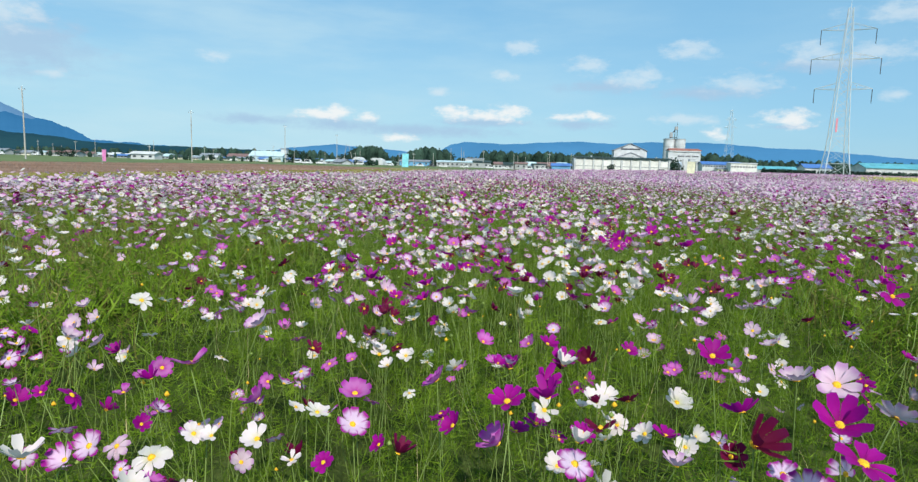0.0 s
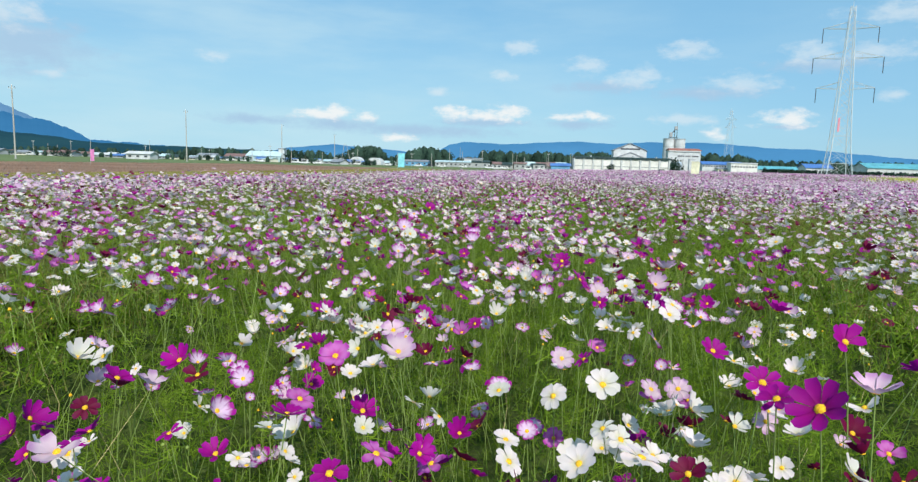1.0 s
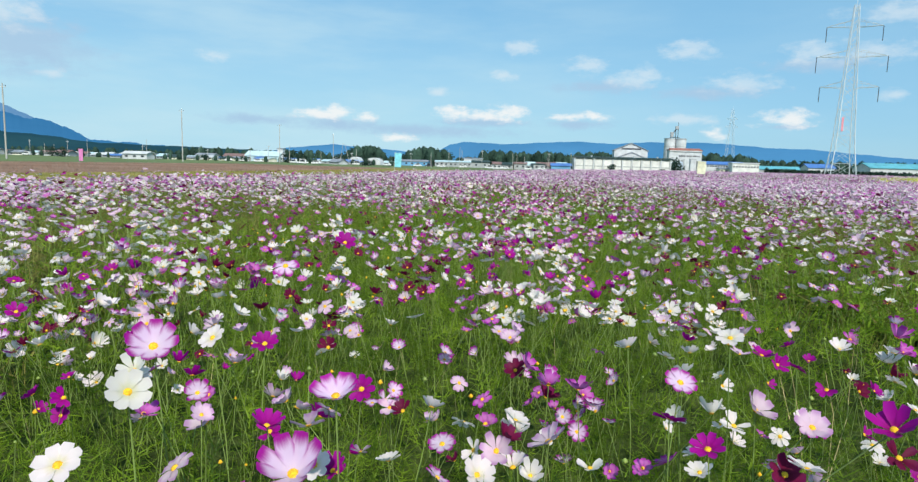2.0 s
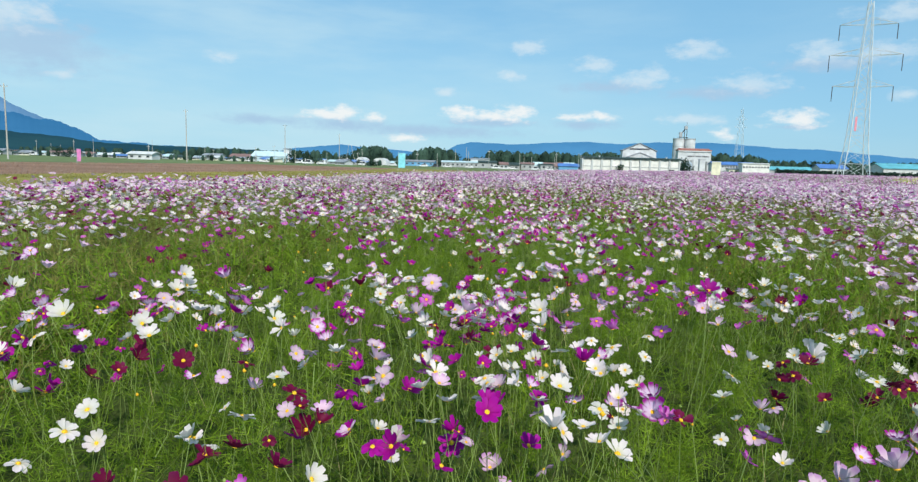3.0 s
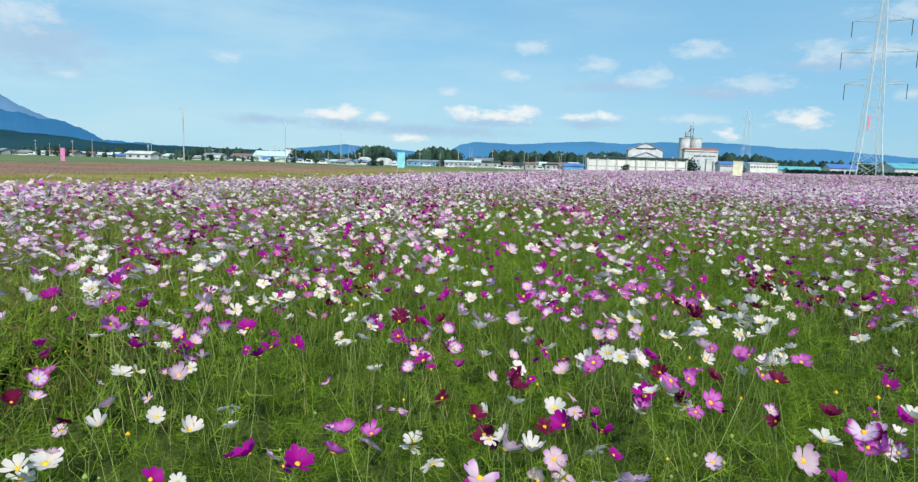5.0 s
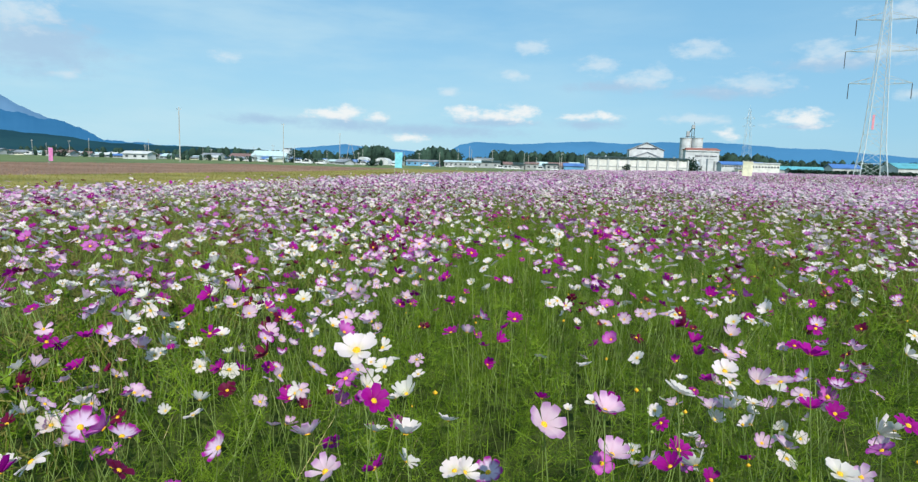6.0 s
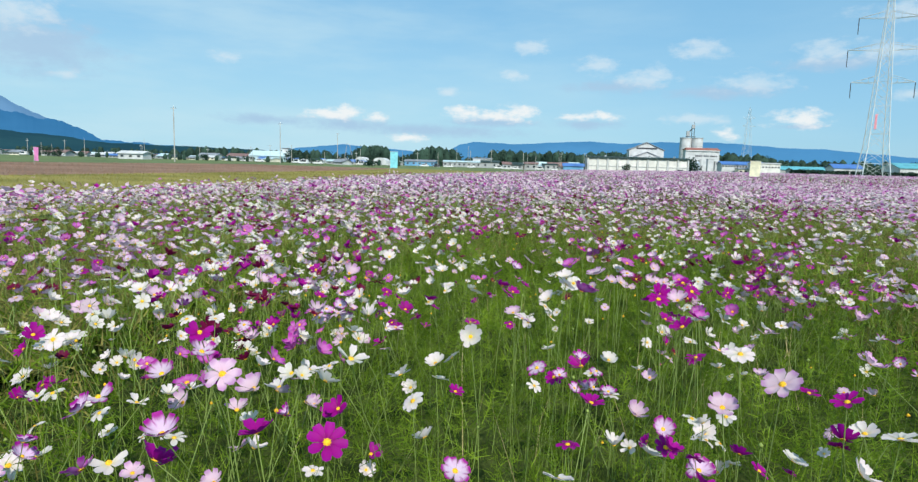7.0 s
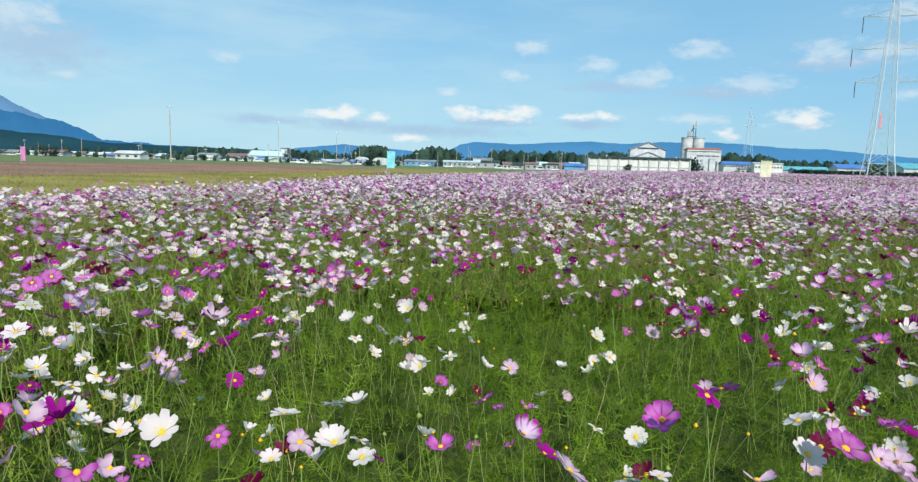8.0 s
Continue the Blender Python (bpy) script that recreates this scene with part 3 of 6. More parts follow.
x, y, g = strewn(NEAR, 760, 201)
k = g.random(len(x)) < bushy(x, y) * step(-0.05, 0.5, np.minimum(x - NEAR[0], NEAR[1] - x))
x, y = x[k], y[k]
top = stand(x, y) - 0.12 - 0.42 * (1 - bushy(x, y))
leaves("cosmos_leaves", x, y, 0.12 + (top - 0.12) * g.random(len(x)) ** 0.8, g.uniform(0.09, 0.20, len(x)), [leaf_template(7, 0.024, k) for k in range(8)], g, 45,
       "feathery bright green cosmos foliage")
x, y, g = strewn(MID, 165, 202, in_rect(NEAR))
top = stand(x, y) - 0.14 - 0.2 * (1 - bushy(x, y))
z, size = 0.3 + (top - 0.3) * g.random(len(x)) ** 0.6, g.uniform(0.12, 0.22, len(x))
ripe = g.random(len(x)) < 0.30 + 0.45 * step(0, 16, y - 10 + np.abs(x))
for k, mat, label in ((~ripe, M_LEAF, "green cosmos foliage among the flowers"), (ripe, M_OLIVE, "ripening olive foliage among the flowers")):
    leaves("cosmos_leaves", x[k], y[k], z[k], size[k], [leaf_template(2, 0.055, k_) for k_ in range(4)], g, 40, label, mat)
x, y, g = strewn(WIDE, 8, 203, in_rect(MID))
top = stand(x, y) - 0.16
leaves("cosmos_leaves", x, y, 0.5 + (top - 0.5) * g.random(len(x)) ** 0.6, g.uniform(0.22, 0.4, len(x)), [leaf_template(1, 0.15, k) for k in range(4)], g, 45,
       "olive green foliage below massed cosmos flowers", M_OLIVE)

x, y, g = strewn(SOIL, 170, 209, in_rect(NEAR))
leaves("cosmos_leaves", x, y, 0.12 + (stand(x, y) - 0.35) * g.random(len(x)) ** 0.7, g.uniform(0.12, 0.24, len(x)), [leaf_template(2, 0.07, k) for k in range(4)], g, 45,
       "feathery green foliage beside the path")


def strands(name, x, y, low, tall, wide, lean, mat, g, label):
    """Thin upright shoots, tapering to a point, two triangles each."""
    n = len(x)
    a = g.uniform(0, math.pi, n)
    h = tall * g.uniform(0.5, 1.0, n)
    w = np.stack([np.cos(a) * wide, np.sin(a) * wide, np.zeros(n)], -1)
    foot = np.stack([x, y, low], -1)
    d = np.stack([g.normal(0, lean, n) * h, g.normal(0, lean, n) * h, h], -1)
    bow = np.stack([g.normal(0, 0.05, n) * h, g.normal(0, 0.05, n) * h, np.zeros(n)], -1)
    pts = np.stack([foot - w, foot + w, foot + d * 0.55 + bow + w * 0.7, foot + d, foot + d * 0.55 + bow - w * 0.7], 1)
    k = np.arange(n)[:, None] * 5
    return tagged(new(name, mesh_np(name, pts.reshape(-1, 3), [k + np.array([[0, 1, 2, 4]]), k + np.array([[4, 2, 3]])], [mat])), label, "foliage", kind="stuff")


x, y, g = strewn(NEAR, 60, 204)
k = g.random(len(x)) < bushy(x, y)
x, y = x[k], y[k]
low = 0.1 + 0.5 * g.random(len(x))
strands("cosmos_shoots", x, y, low, np.minimum(0.45, stand(x, y) - low - 0.06), 0.0018, 0.45, M_LEAF, g, "upright green cosmos shoots")
x, y, g = strewn(NEAR, 12, 205)
strands("pale_stalks", x, y, np.full(len(x), 0.2), stand(x, y) - 0.2, 0.0018, 0.10, M_STEM, g, "long pale green flower stalks")
x, y, g = strewn(MID, 50, 206, in_rect(NEAR))
strands("cosmos_shoots", x, y, np.full(len(x), 0.4), stand(x, y) - 0.48, 0.003, 0.22, M_OLIVE, g, "upright olive green shoots between the flowers")
x, y, g = strewn(NEAR, 9, 208)
n = len(x)
c = np.stack([x, y, stand(x, y) + g.normal(-0.04, 0.07, n)], -1)
r = g.uniform(0.004, 0.010, n)[:, None, None]
octa = np.array([(1, 0, 0), (0, 1, 0), (-1, 0, 0), (0, -1, 0), (0, 0, 1.1), (0, 0, -1.0)])
pts = c[:, None, :] + octa[None] * r
f = np.array([(0, 1, 4), (1, 2, 4), (2, 3, 4), (3, 0, 4), (1, 0, 5), (2, 1, 5), (3, 2, 5), (0, 3, 5)])[None] + (np.arange(n) * 6)[:, None, None]
tagged(new("cosmos_buds", mesh_np("cosmos_buds", pts.reshape(-1, 3), f.reshape(-1, 3), [M_BUD, M_DISC], np.repeat((g.random(n) < 0.4).astype(int), 8), smooth=True)),
       "round green buds and yellow seed heads", "buds", kind="stuff")
stems_np("cosmos_stems", c, g, 2, 0.3, 0.0012, "thin stems of the buds")
x, y, g = strewn(NEAR, 4, 207)
strands("dry_stalks", x, y, np.full(len(x), 0.3), stand(x, y) - 0.25, 0.0022, 0.25, M_STRAW, g, "dry straw-coloured stalks")


def undergrowth(lo, hi):
    def height(x, y):
        far = step(4, 26, np.maximum(np.abs(x) * 1.2, y - 20))
        h = lo + (hi - lo) * far + (0.07 - 0.03 * far) * waves(x, y, 41, 0.45) + 0.05 * waves(x, y, 42, 1.3)
        e = x - np.interp(y, EDGE_Y, EDGE_X)
        return rise(x, y) + np.where(e > 0, h * step(0, 0.8, e), -0.05)
    return height


# lumpy sheets fill in for dense foliage, darker than the leaves above
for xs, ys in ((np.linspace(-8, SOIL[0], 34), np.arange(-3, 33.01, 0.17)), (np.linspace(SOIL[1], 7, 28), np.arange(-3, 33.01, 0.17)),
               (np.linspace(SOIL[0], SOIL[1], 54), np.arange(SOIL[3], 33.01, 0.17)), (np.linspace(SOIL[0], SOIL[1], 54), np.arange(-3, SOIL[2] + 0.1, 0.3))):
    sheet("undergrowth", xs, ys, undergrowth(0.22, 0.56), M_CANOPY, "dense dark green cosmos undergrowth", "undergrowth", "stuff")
# sheet darkened in place of shade below the near plants
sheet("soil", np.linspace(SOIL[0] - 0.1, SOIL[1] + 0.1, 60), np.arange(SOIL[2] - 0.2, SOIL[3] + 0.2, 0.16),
      lambda x, y: 0.04 + 0.025 * waves(x, y, 61, 0.5), M_SOIL, "dark soil between the cosmos plants, shade put into its colour", "soil")
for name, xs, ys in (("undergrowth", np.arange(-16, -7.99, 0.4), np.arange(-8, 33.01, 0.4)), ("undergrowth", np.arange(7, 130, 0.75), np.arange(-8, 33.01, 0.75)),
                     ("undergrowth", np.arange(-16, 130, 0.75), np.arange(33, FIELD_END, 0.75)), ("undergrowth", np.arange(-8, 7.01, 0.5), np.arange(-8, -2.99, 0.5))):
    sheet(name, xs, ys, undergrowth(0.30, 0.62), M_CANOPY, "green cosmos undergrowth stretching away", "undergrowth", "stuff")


# ---------------------------------------------------------------- strips beside the field
def strip(name, rows, z, mat, label, category):
    """A band of land between two lines, given as y, x0, x1."""
    bm = bmesh.new()
    ends = [(bm.verts.new((x0, y, z)), bm.verts.new((x1, y, z))) for y, x0, x1 in rows]
    for a, b in zip(ends, ends[1:]):
        bm.faces.new((a[0], a[1], b[1], b[0]))
    return tagged(linked(name, bm, mat), label, category, kind="structure")


strip("stubble_field", [(-10, -39, -15.5), (16, -38, -13), (52, -37, -9.5), (108, -33, -2.5), (190, -36, 7)], 0.03, M_CROP,
      "yellow-green strip of cut crop beside the flowers", "field")
strip("pink_field", [(-10, -84, -39), (52, -82, -37), (108, -80, -33), (190, -84, -36)], 0.02, M_PINKFIELD, "strip of reddish pink crop", "field")


def tufts(name, x, y, low, tall, wide, mat, g, label, category):
    """Upright blades, a triangle each."""
    n = len(x)
    a = g.uniform(0, math.pi, n)
    h = tall * g.uniform(0.6, 1.1, n)
    w = np.stack([np.cos(a), np.sin(a)], -1) * wide
    tip = np.stack([x + g.normal(0, 0.3, n) * h, y + g.normal(0, 0.3, n) * h, low + h], -1)
    pts = np.stack([np.stack([x - w[:, 0], y - w[:, 1], np.full(n, low)], -1), np.stack([x + w[:, 0], y + w[:, 1], np.full(n, low)], -1), tip], 1)
    return tagged(new(name, mesh_np(name, pts.reshape(-1, 3), np.arange(3 * n).reshape(-1, 3), [mat])), label, category, kind="stuff")


g = np.random.default_rng(301)
x, y = g.uniform(-46, -9, 42000), g.uniform(-5, 120, 42000)
k = (x < np.interp(y, EDGE_Y, EDGE_X)) & (x > np.interp(y, [-10, 52, 108], [-39, -37, -33]))
tufts("stubble", x[k], y[k], 0.0, 0.16, 0.03, M_CROP, g, "short yellow-green stalks of cut crop", "crop")
x, y = g.uniform(-82, -33, 44000), g.uniform(-5, 185, 44000)
k = x < np.interp(y, [-10, 52, 108, 190], [-39, -37, -33, -36])
tufts("pink_crop", x[k], y[k], 0.0, 0.14, 0.06, M_PINKFIELD, g, "low reddish pink crop in bloom", "crop")
x, y = g.uniform(46, 82, 20000), g.uniform(74, 92, 20000)
tufts("yellow_crop", x, y, 0.7, 1.0, 0.05, M_YELLOWFLOWER, g, "pale yellow-green flowering crop", "crop")


# ---------------------------------------------------------------- mountains far off
def ridge(name, dist, profile, mat, label, seed, depth=500.0, rough=14.0):
    """A range seen across the plain: crest heights in degrees at azimuths, sloping to both sides."""
    g = np.random.default_rng(seed)
    azs = np.array([p[0] for p in profile], float)
    els = np.array([p[1] for p in profile], float)
    a = np.linspace(azs[0], azs[-1], 520)
    crest = np.interp(a, azs, els)
    crest = dist * np.tan(np.radians(crest)) + EYE
    n = np.zeros(len(a))
    for f in (0.6, 1.4, 3.1, 6.5, 13.0, 29.0, 63.0):
        n += np.sin(a * f + g.uniform(0, 6.3)) * g.uniform(0.5, 1) / f ** 0.8
    crest = np.maximum(crest + n * rough * np.clip(crest / 100, 0.1, 1), 2)
    rows = []
    for k, (back, share) in enumerate(((-1.0, -0.02), (-0.66, 0.30), (-0.33, 0.68), (0.0, 1.0), (0.7, 0.0))):
        folds = sum(np.sin(a * f + g.uniform(0, 6.3)) / f for f in (0.9, 1.7, 3.3, 7.0)) if 0 < k < 3 else 0
        d = dist + back * depth + folds * depth * 0.05
        rows.append(np.stack([d * np.sin(np.radians(a)), d * np.cos(np.radians(a)), crest * (share + 0.05 * folds)], -1))
    v = np.stack(rows)
    i = np.arange(v.shape[0] * v.shape[1]).reshape(v.shape[:2])
    f = np.stack([i[:-1, :-1], i[:-1, 1:], i[1:, 1:], i[1:, :-1]], -1).reshape(-1, 4)
    return tagged(new(name, mesh_np(name, v.reshape(-1, 3), f, [mat], smooth=True)), label, "mountain", kind="structure")


# the ranges glow blue by themselves to stand for haze
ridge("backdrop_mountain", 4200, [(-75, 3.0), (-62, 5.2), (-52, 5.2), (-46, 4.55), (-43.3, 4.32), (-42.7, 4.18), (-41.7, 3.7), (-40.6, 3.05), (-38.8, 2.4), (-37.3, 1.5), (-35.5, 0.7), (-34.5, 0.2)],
      M_PEAK, "far mountain peak, haze put into its grey-blue colour", 1, 300, 9)
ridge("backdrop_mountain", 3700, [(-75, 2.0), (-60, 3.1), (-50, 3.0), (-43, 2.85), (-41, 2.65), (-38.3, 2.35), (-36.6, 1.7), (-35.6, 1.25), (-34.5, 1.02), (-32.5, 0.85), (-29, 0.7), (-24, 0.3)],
      M_MOUNT, "wooded mountain slope, haze put into its blue colour", 2, 500, 13)
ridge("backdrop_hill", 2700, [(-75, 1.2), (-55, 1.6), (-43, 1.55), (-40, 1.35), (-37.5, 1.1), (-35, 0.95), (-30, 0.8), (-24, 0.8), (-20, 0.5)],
      M_HILL, "dark green wooded foothill with haze in its bluish glow", 3, 500, 5)
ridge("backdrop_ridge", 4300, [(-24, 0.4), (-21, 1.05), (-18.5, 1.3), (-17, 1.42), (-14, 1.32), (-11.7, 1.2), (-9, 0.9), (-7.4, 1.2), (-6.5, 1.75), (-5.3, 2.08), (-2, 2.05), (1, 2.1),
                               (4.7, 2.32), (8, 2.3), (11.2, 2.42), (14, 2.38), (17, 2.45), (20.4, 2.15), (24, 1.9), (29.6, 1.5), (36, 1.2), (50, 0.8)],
      M_RIDGE, "long low range of hills, haze put into their blue", 4, 400, 4)


# ---------------------------------------------------------------- trees
def tree_mesh(g, tall, wide, clumps):
    """Crown points of one tree: many small tilted clumps round a few limbs."""
    limbs = np.clip(g.normal(0, 1, (12, 3)), -1.3, 1.3) * np.array([wide * 0.26, wide * 0.26, tall * 0.20]) + np.array([0, 0, tall * 0.42])
    c = limbs[g.integers(0, 12, clumps)] + np.clip(g.normal(0, 1, (clumps, 3)), -1.4, 1.4) * np.array([wide * 0.17, wide * 0.17, tall * 0.10])
    c[:, 2] = np.clip(c[:, 2], tall * 0.05, tall)
    r = g.uniform(0.35, 1.0, clumps) * wide * 0.085
    a, b = g.normal(0, 1, (clumps, 3)), g.normal(0, 1, (clumps, 3))
    a /= np.linalg.norm(a, axis=1)[:, None]
    b = np.cross(a, b)
    b /= np.linalg.norm(b, axis=1)[:, None]
    q = np.stack([c - a * r[:, None], c - b * r[:, None] * 0.7, c + a * r[:, None], c + b * r[:, None] * 0.7], 1)
    return q


def crown_core(g, tall, wide):
    """The dense inside of a far crown: a lumpy dome."""
    a, e = np.meshgrid(np.arange(9) * 2 * math.pi / 9, np.array([0.0, 0.12, 0.4, 0.65, 0.85, 0.97]))
    r = np.array([0.26, 0.37, 0.40, 0.34, 0.22, 0.05])[:, None] * wide * g.uniform(0.75, 1.15, a.shape)
    return np.stack([r * np.cos(a), r * np.sin(a), tall * 0.9 * e * g.uniform(0.93, 1.05, a.shape)], -1).reshape(-1, 3)


CORE_QUADS = np.array([(9 * k + i, 9 * k + (i + 1) % 9, 9 * k + 9 + (i + 1) % 9, 9 * k + 9 + i) for k in range(5) for i in range(9)])


def wood(name, rows, label, seed, clumps=150):
    """A belt of trees: rows of x, y, height, width; a dense core and small clumps round it."""
    g = np.random.default_rng(seed)
    vs, fs, base = [], [], 0
    for x, y, h, w in rows:
        at = np.array([x, y, float(rise(x, y))])
        core, twigs = crown_core(g, h, w), tree_mesh(g, h, w, clumps).reshape(-1, 3)
        vs += [core + at, twigs + at]
        fs += [CORE_QUADS + base, np.arange(len(twigs)).reshape(-1, 4) + base + len(core)]
        base += len(core) + len(twigs)
    return tagged(new(name, mesh_np(name, np.concatenate(vs), np.concatenate(fs), [M_TREE])), label, "woods", kind="stuff")


def belt(x0, y0, x1, y1, n, tall, seed, deep=12.0, mound=0.0):
    """Places for a belt of trees; a mound rises towards its middle."""
    g = np.random.default_rng(seed)
    k = (np.arange(n) + g.uniform(0, 1, n)) / n
    h = tall * g.uniform(0.82, 1.1, n) * (1 - mound + mound * np.sin(math.pi * k) ** 0.6)
    return list(zip(x0 + (x1 - x0) * k, y0 + (y1 - y0) * k + g.uniform(-deep, deep, n), h, h * g.uniform(0.55, 0.85, n)))


wood("wood", belt(-480, 560, -130, 660, 110, 9.0, 1), "dark green belt of far trees behind the town", 11)
wood("wood", belt(-300, 540, -168, 540, 62, 11.5, 2), "dark wood behind the sheds", 12)
wood("wood", belt(-139, 500, -108, 500, 26, 16.5, 3, 7, 0.4), "rounded dark green grove on the plain", 13, 170)
wood("wood", belt(-108, 520, -94, 520, 8, 10.0, 8), "low dark trees between two groves", 18)
wood("wood", belt(-93, 505, -56, 505, 26, 17.0, 4, 7, 0.4), "mounded dark tree grove on the plain", 14, 170)
wood("wood", belt(-56, 540, -28, 530, 16, 9.0, 9), "low trees behind the works", 19)
wood("wood", belt(-32, 520, 94, 500, 85, 15.0, 5), "dark green wood behind the warehouses", 15)
wood("wood", belt(116, 520, 178, 500, 46, 16.5, 6, 10, 0.2), "dark wood behind the mill", 16)
wood("wood", belt(-430, 318, -62, 326, 75, 3.4, 21, 22), "low dark garden shrubs between the houses", 31, 110)
wood("wood", belt(172, 520, 430, 430, 130, 12.5, 7), "far dark tree belt behind the sheds", 17)


def tree(x, y, tall, wide, seed, label):
    g = np.random.default_rng(seed)
    t = thing("tree", pose(x, y, float(rise(x, y))), label, "tree", "trees by the buildings")
    part("trunk", tube(bmesh.new(), [(0, 0, 0), (0.1, 0, tall * 0.3), (0, 0.1, tall * 0.7)], [tall * 0.035, tall * 0.025, tall * 0.01]), M_TRUNK, t)
    v = tree_mesh(g, tall, wide, 420).reshape(-1, 3)
    new("crown", mesh_np("crown", v, np.arange(len(v)).reshape(-1, 4), [M_TREE])).parent = t
    return t


# ---------------------------------------------------------------- buildings
def openings(parent, face_y, xs, z0, z1, w, name="window", mat=None):
    """Windows on a front: a frame, and a pane set into it."""
    for x in xs:
        f = part(name, boxed(x - w / 2, face_y - 0.08, z0, x + w / 2, face_y + 0.03, z1), M_GREYWALL if name == "window" else M_STEEL, parent)
        part("pane", boxed(x - w / 2 + 0.08, face_y - 0.11, z0 + 0.08, x + w / 2 - 0.08, face_y - 0.03, z1 - 0.08), mat or M_GLASS, f)


def house(x, y, wide, deep, eave, ridge_h, wall, roof, label, turn_=0.0, windows=0, category="house", along=True, group="", wz=None, ww=1.4, name="house", base=None):
    """A house with a gabled roof; its ridge runs along the front, or towards it."""
    h = thing(name, pose(x, y, float(rise(x, y)) if base is None else base, 0, 0, turn_), label, category, group)
    w, d = wide / 2, deep / 2
    bm = boxed(-w, -d, -0.4, w, d, eave)
    if ridge_h > eave:
        vs = [(-w, -d, eave), (-w, d, eave), (-w, 0, ridge_h - 0.05), (w, -d, eave), (w, d, eave), (w, 0, ridge_h - 0.05)] if along else \
             [(-w, -d, eave), (w, -d, eave), (0, -d, ridge_h - 0.05), (-w, d, eave), (w, d, eave), (0, d, ridge_h - 0.05)]
        p = [bm.verts.new(v) for v in vs]
        bm.faces.new(p[:3]), bm.faces.new(p[3:])
    part("wall", bm, wall, h)
    o, th = 0.5, 0.25
    bm = bmesh.new()
    if along:
        prof = [(-d - o, eave - 0.15), (0, ridge_h), (d + o, eave - 0.15)]
        lo = [[bm.verts.new((s * (w + o), a, b)) for a, b in prof] for s in (-1, 1)]
        hi = [[bm.verts.new((s * (w + o), a, b + th)) for a, b in prof] for s in (-1, 1)]
    else:
        prof = [(-w - o, eave - 0.15), (0, ridge_h), (w + o, eave - 0.15)]
        lo = [[bm.verts.new((a, s * (d + o), b)) for a, b in prof] for s in (-1, 1)]
        hi = [[bm.verts.new((a, s * (d + o), b + th)) for a, b in prof] for s in (-1, 1)]
    for k in range(2):
        for r in (lo, hi):
            bm.faces.new((r[0][k], r[0][k + 1], r[1][k + 1], r[1][k]))
        for e in range(2):
            bm.faces.new((lo[e][k], lo[e][k + 1], hi[e][k + 1], hi[e][k]))
    for k in (0, 2):
        bm.faces.new((lo[0][k], lo[1][k], hi[1][k], hi[0][k]))
    bmesh.ops.recalc_face_normals(bm, faces=bm.faces)
    part("roof", bm, roof, h)
    if windows:
        z = wz or (eave * 0.35, eave * 0.72)
        openings(h, -d, [(-w + wide * (i + 0.5) / windows) for i in range(windows)], z[0], z[1], ww)
    return h


def warehouse():
    """Long white store with piers between its bays and a dark scalloped eave."""
    x0, x1, y0, y1, top = 28.2, 77.0, 336, 352, 7.2
    h = thing("warehouse", pose(x0, y0, 0.6), "long white warehouse with piers and a dark scalloped eave", "warehouse")
    L = x1 - x0
    # grey back wall: shade put into the gaps between piers and panels
    part("wall", boxed(0, 0.4, -0.8, L, y1 - y0, top - 0.55), M_GREYWALL, h)
    n = 10
    for i in range(n + 1):
        x = L * i / n
        part("pier", boxed(x - 0.32, -0.35, -0.8, x + 0.32, 0.4, top - 0.6), M_WALL, h)
    for i in range(n):
        a, b = L * i / n + 0.54, L * (i + 1) / n - 0.54
        part("upper_panel", boxed(a, 0.22, 2.6, b, 0.42, 5.95), M_PANEL, h)
        part("lower_panel", boxed(a, 0.22, 0.0, b, 0.42, 2.25), M_PANEL, h)
        part("ledge", boxed(a, 0.02, 2.3, b, 0.42, 2.62), M_GREYWALL, h)
    bm = bmesh.new()
    m = 220
    lo, hi, bk = [], [], []
    for i in range(m + 1):
        x = -0.8 + (L + 1.6) * i / m
        z = top - 1.05 + 0.4 * abs(math.sin(math.pi * 2 * n * i / m))
        lo.append(bm.verts.new((x, -0.55, z))), hi.append(bm.verts.new((x, -0.5, top - 0.1 + 0.1 * math.sin(math.pi * 4 * n * i / m)))), bk.append(bm.verts.new((x, 8.5, top + 0.35)))
    for a, b in zip(range(m), range(1, m + 1)):
        bm.faces.new((lo[a], lo[b], hi[b], hi[a])), bm.faces.new((hi[a], hi[b], bk[b], bk[a]))
    part("roof", bm, M_DARKROOF, h)
    for x in (9, 22, 31, 43):
        part("roof_vent", tube(bmesh.new(), [(x, 5, top - 0.2), (x, 5, top + 0.7), (x, 5, top + 0.9)], [0.5, 0.5, 0.7], 10), M_STEEL, h)
    return h


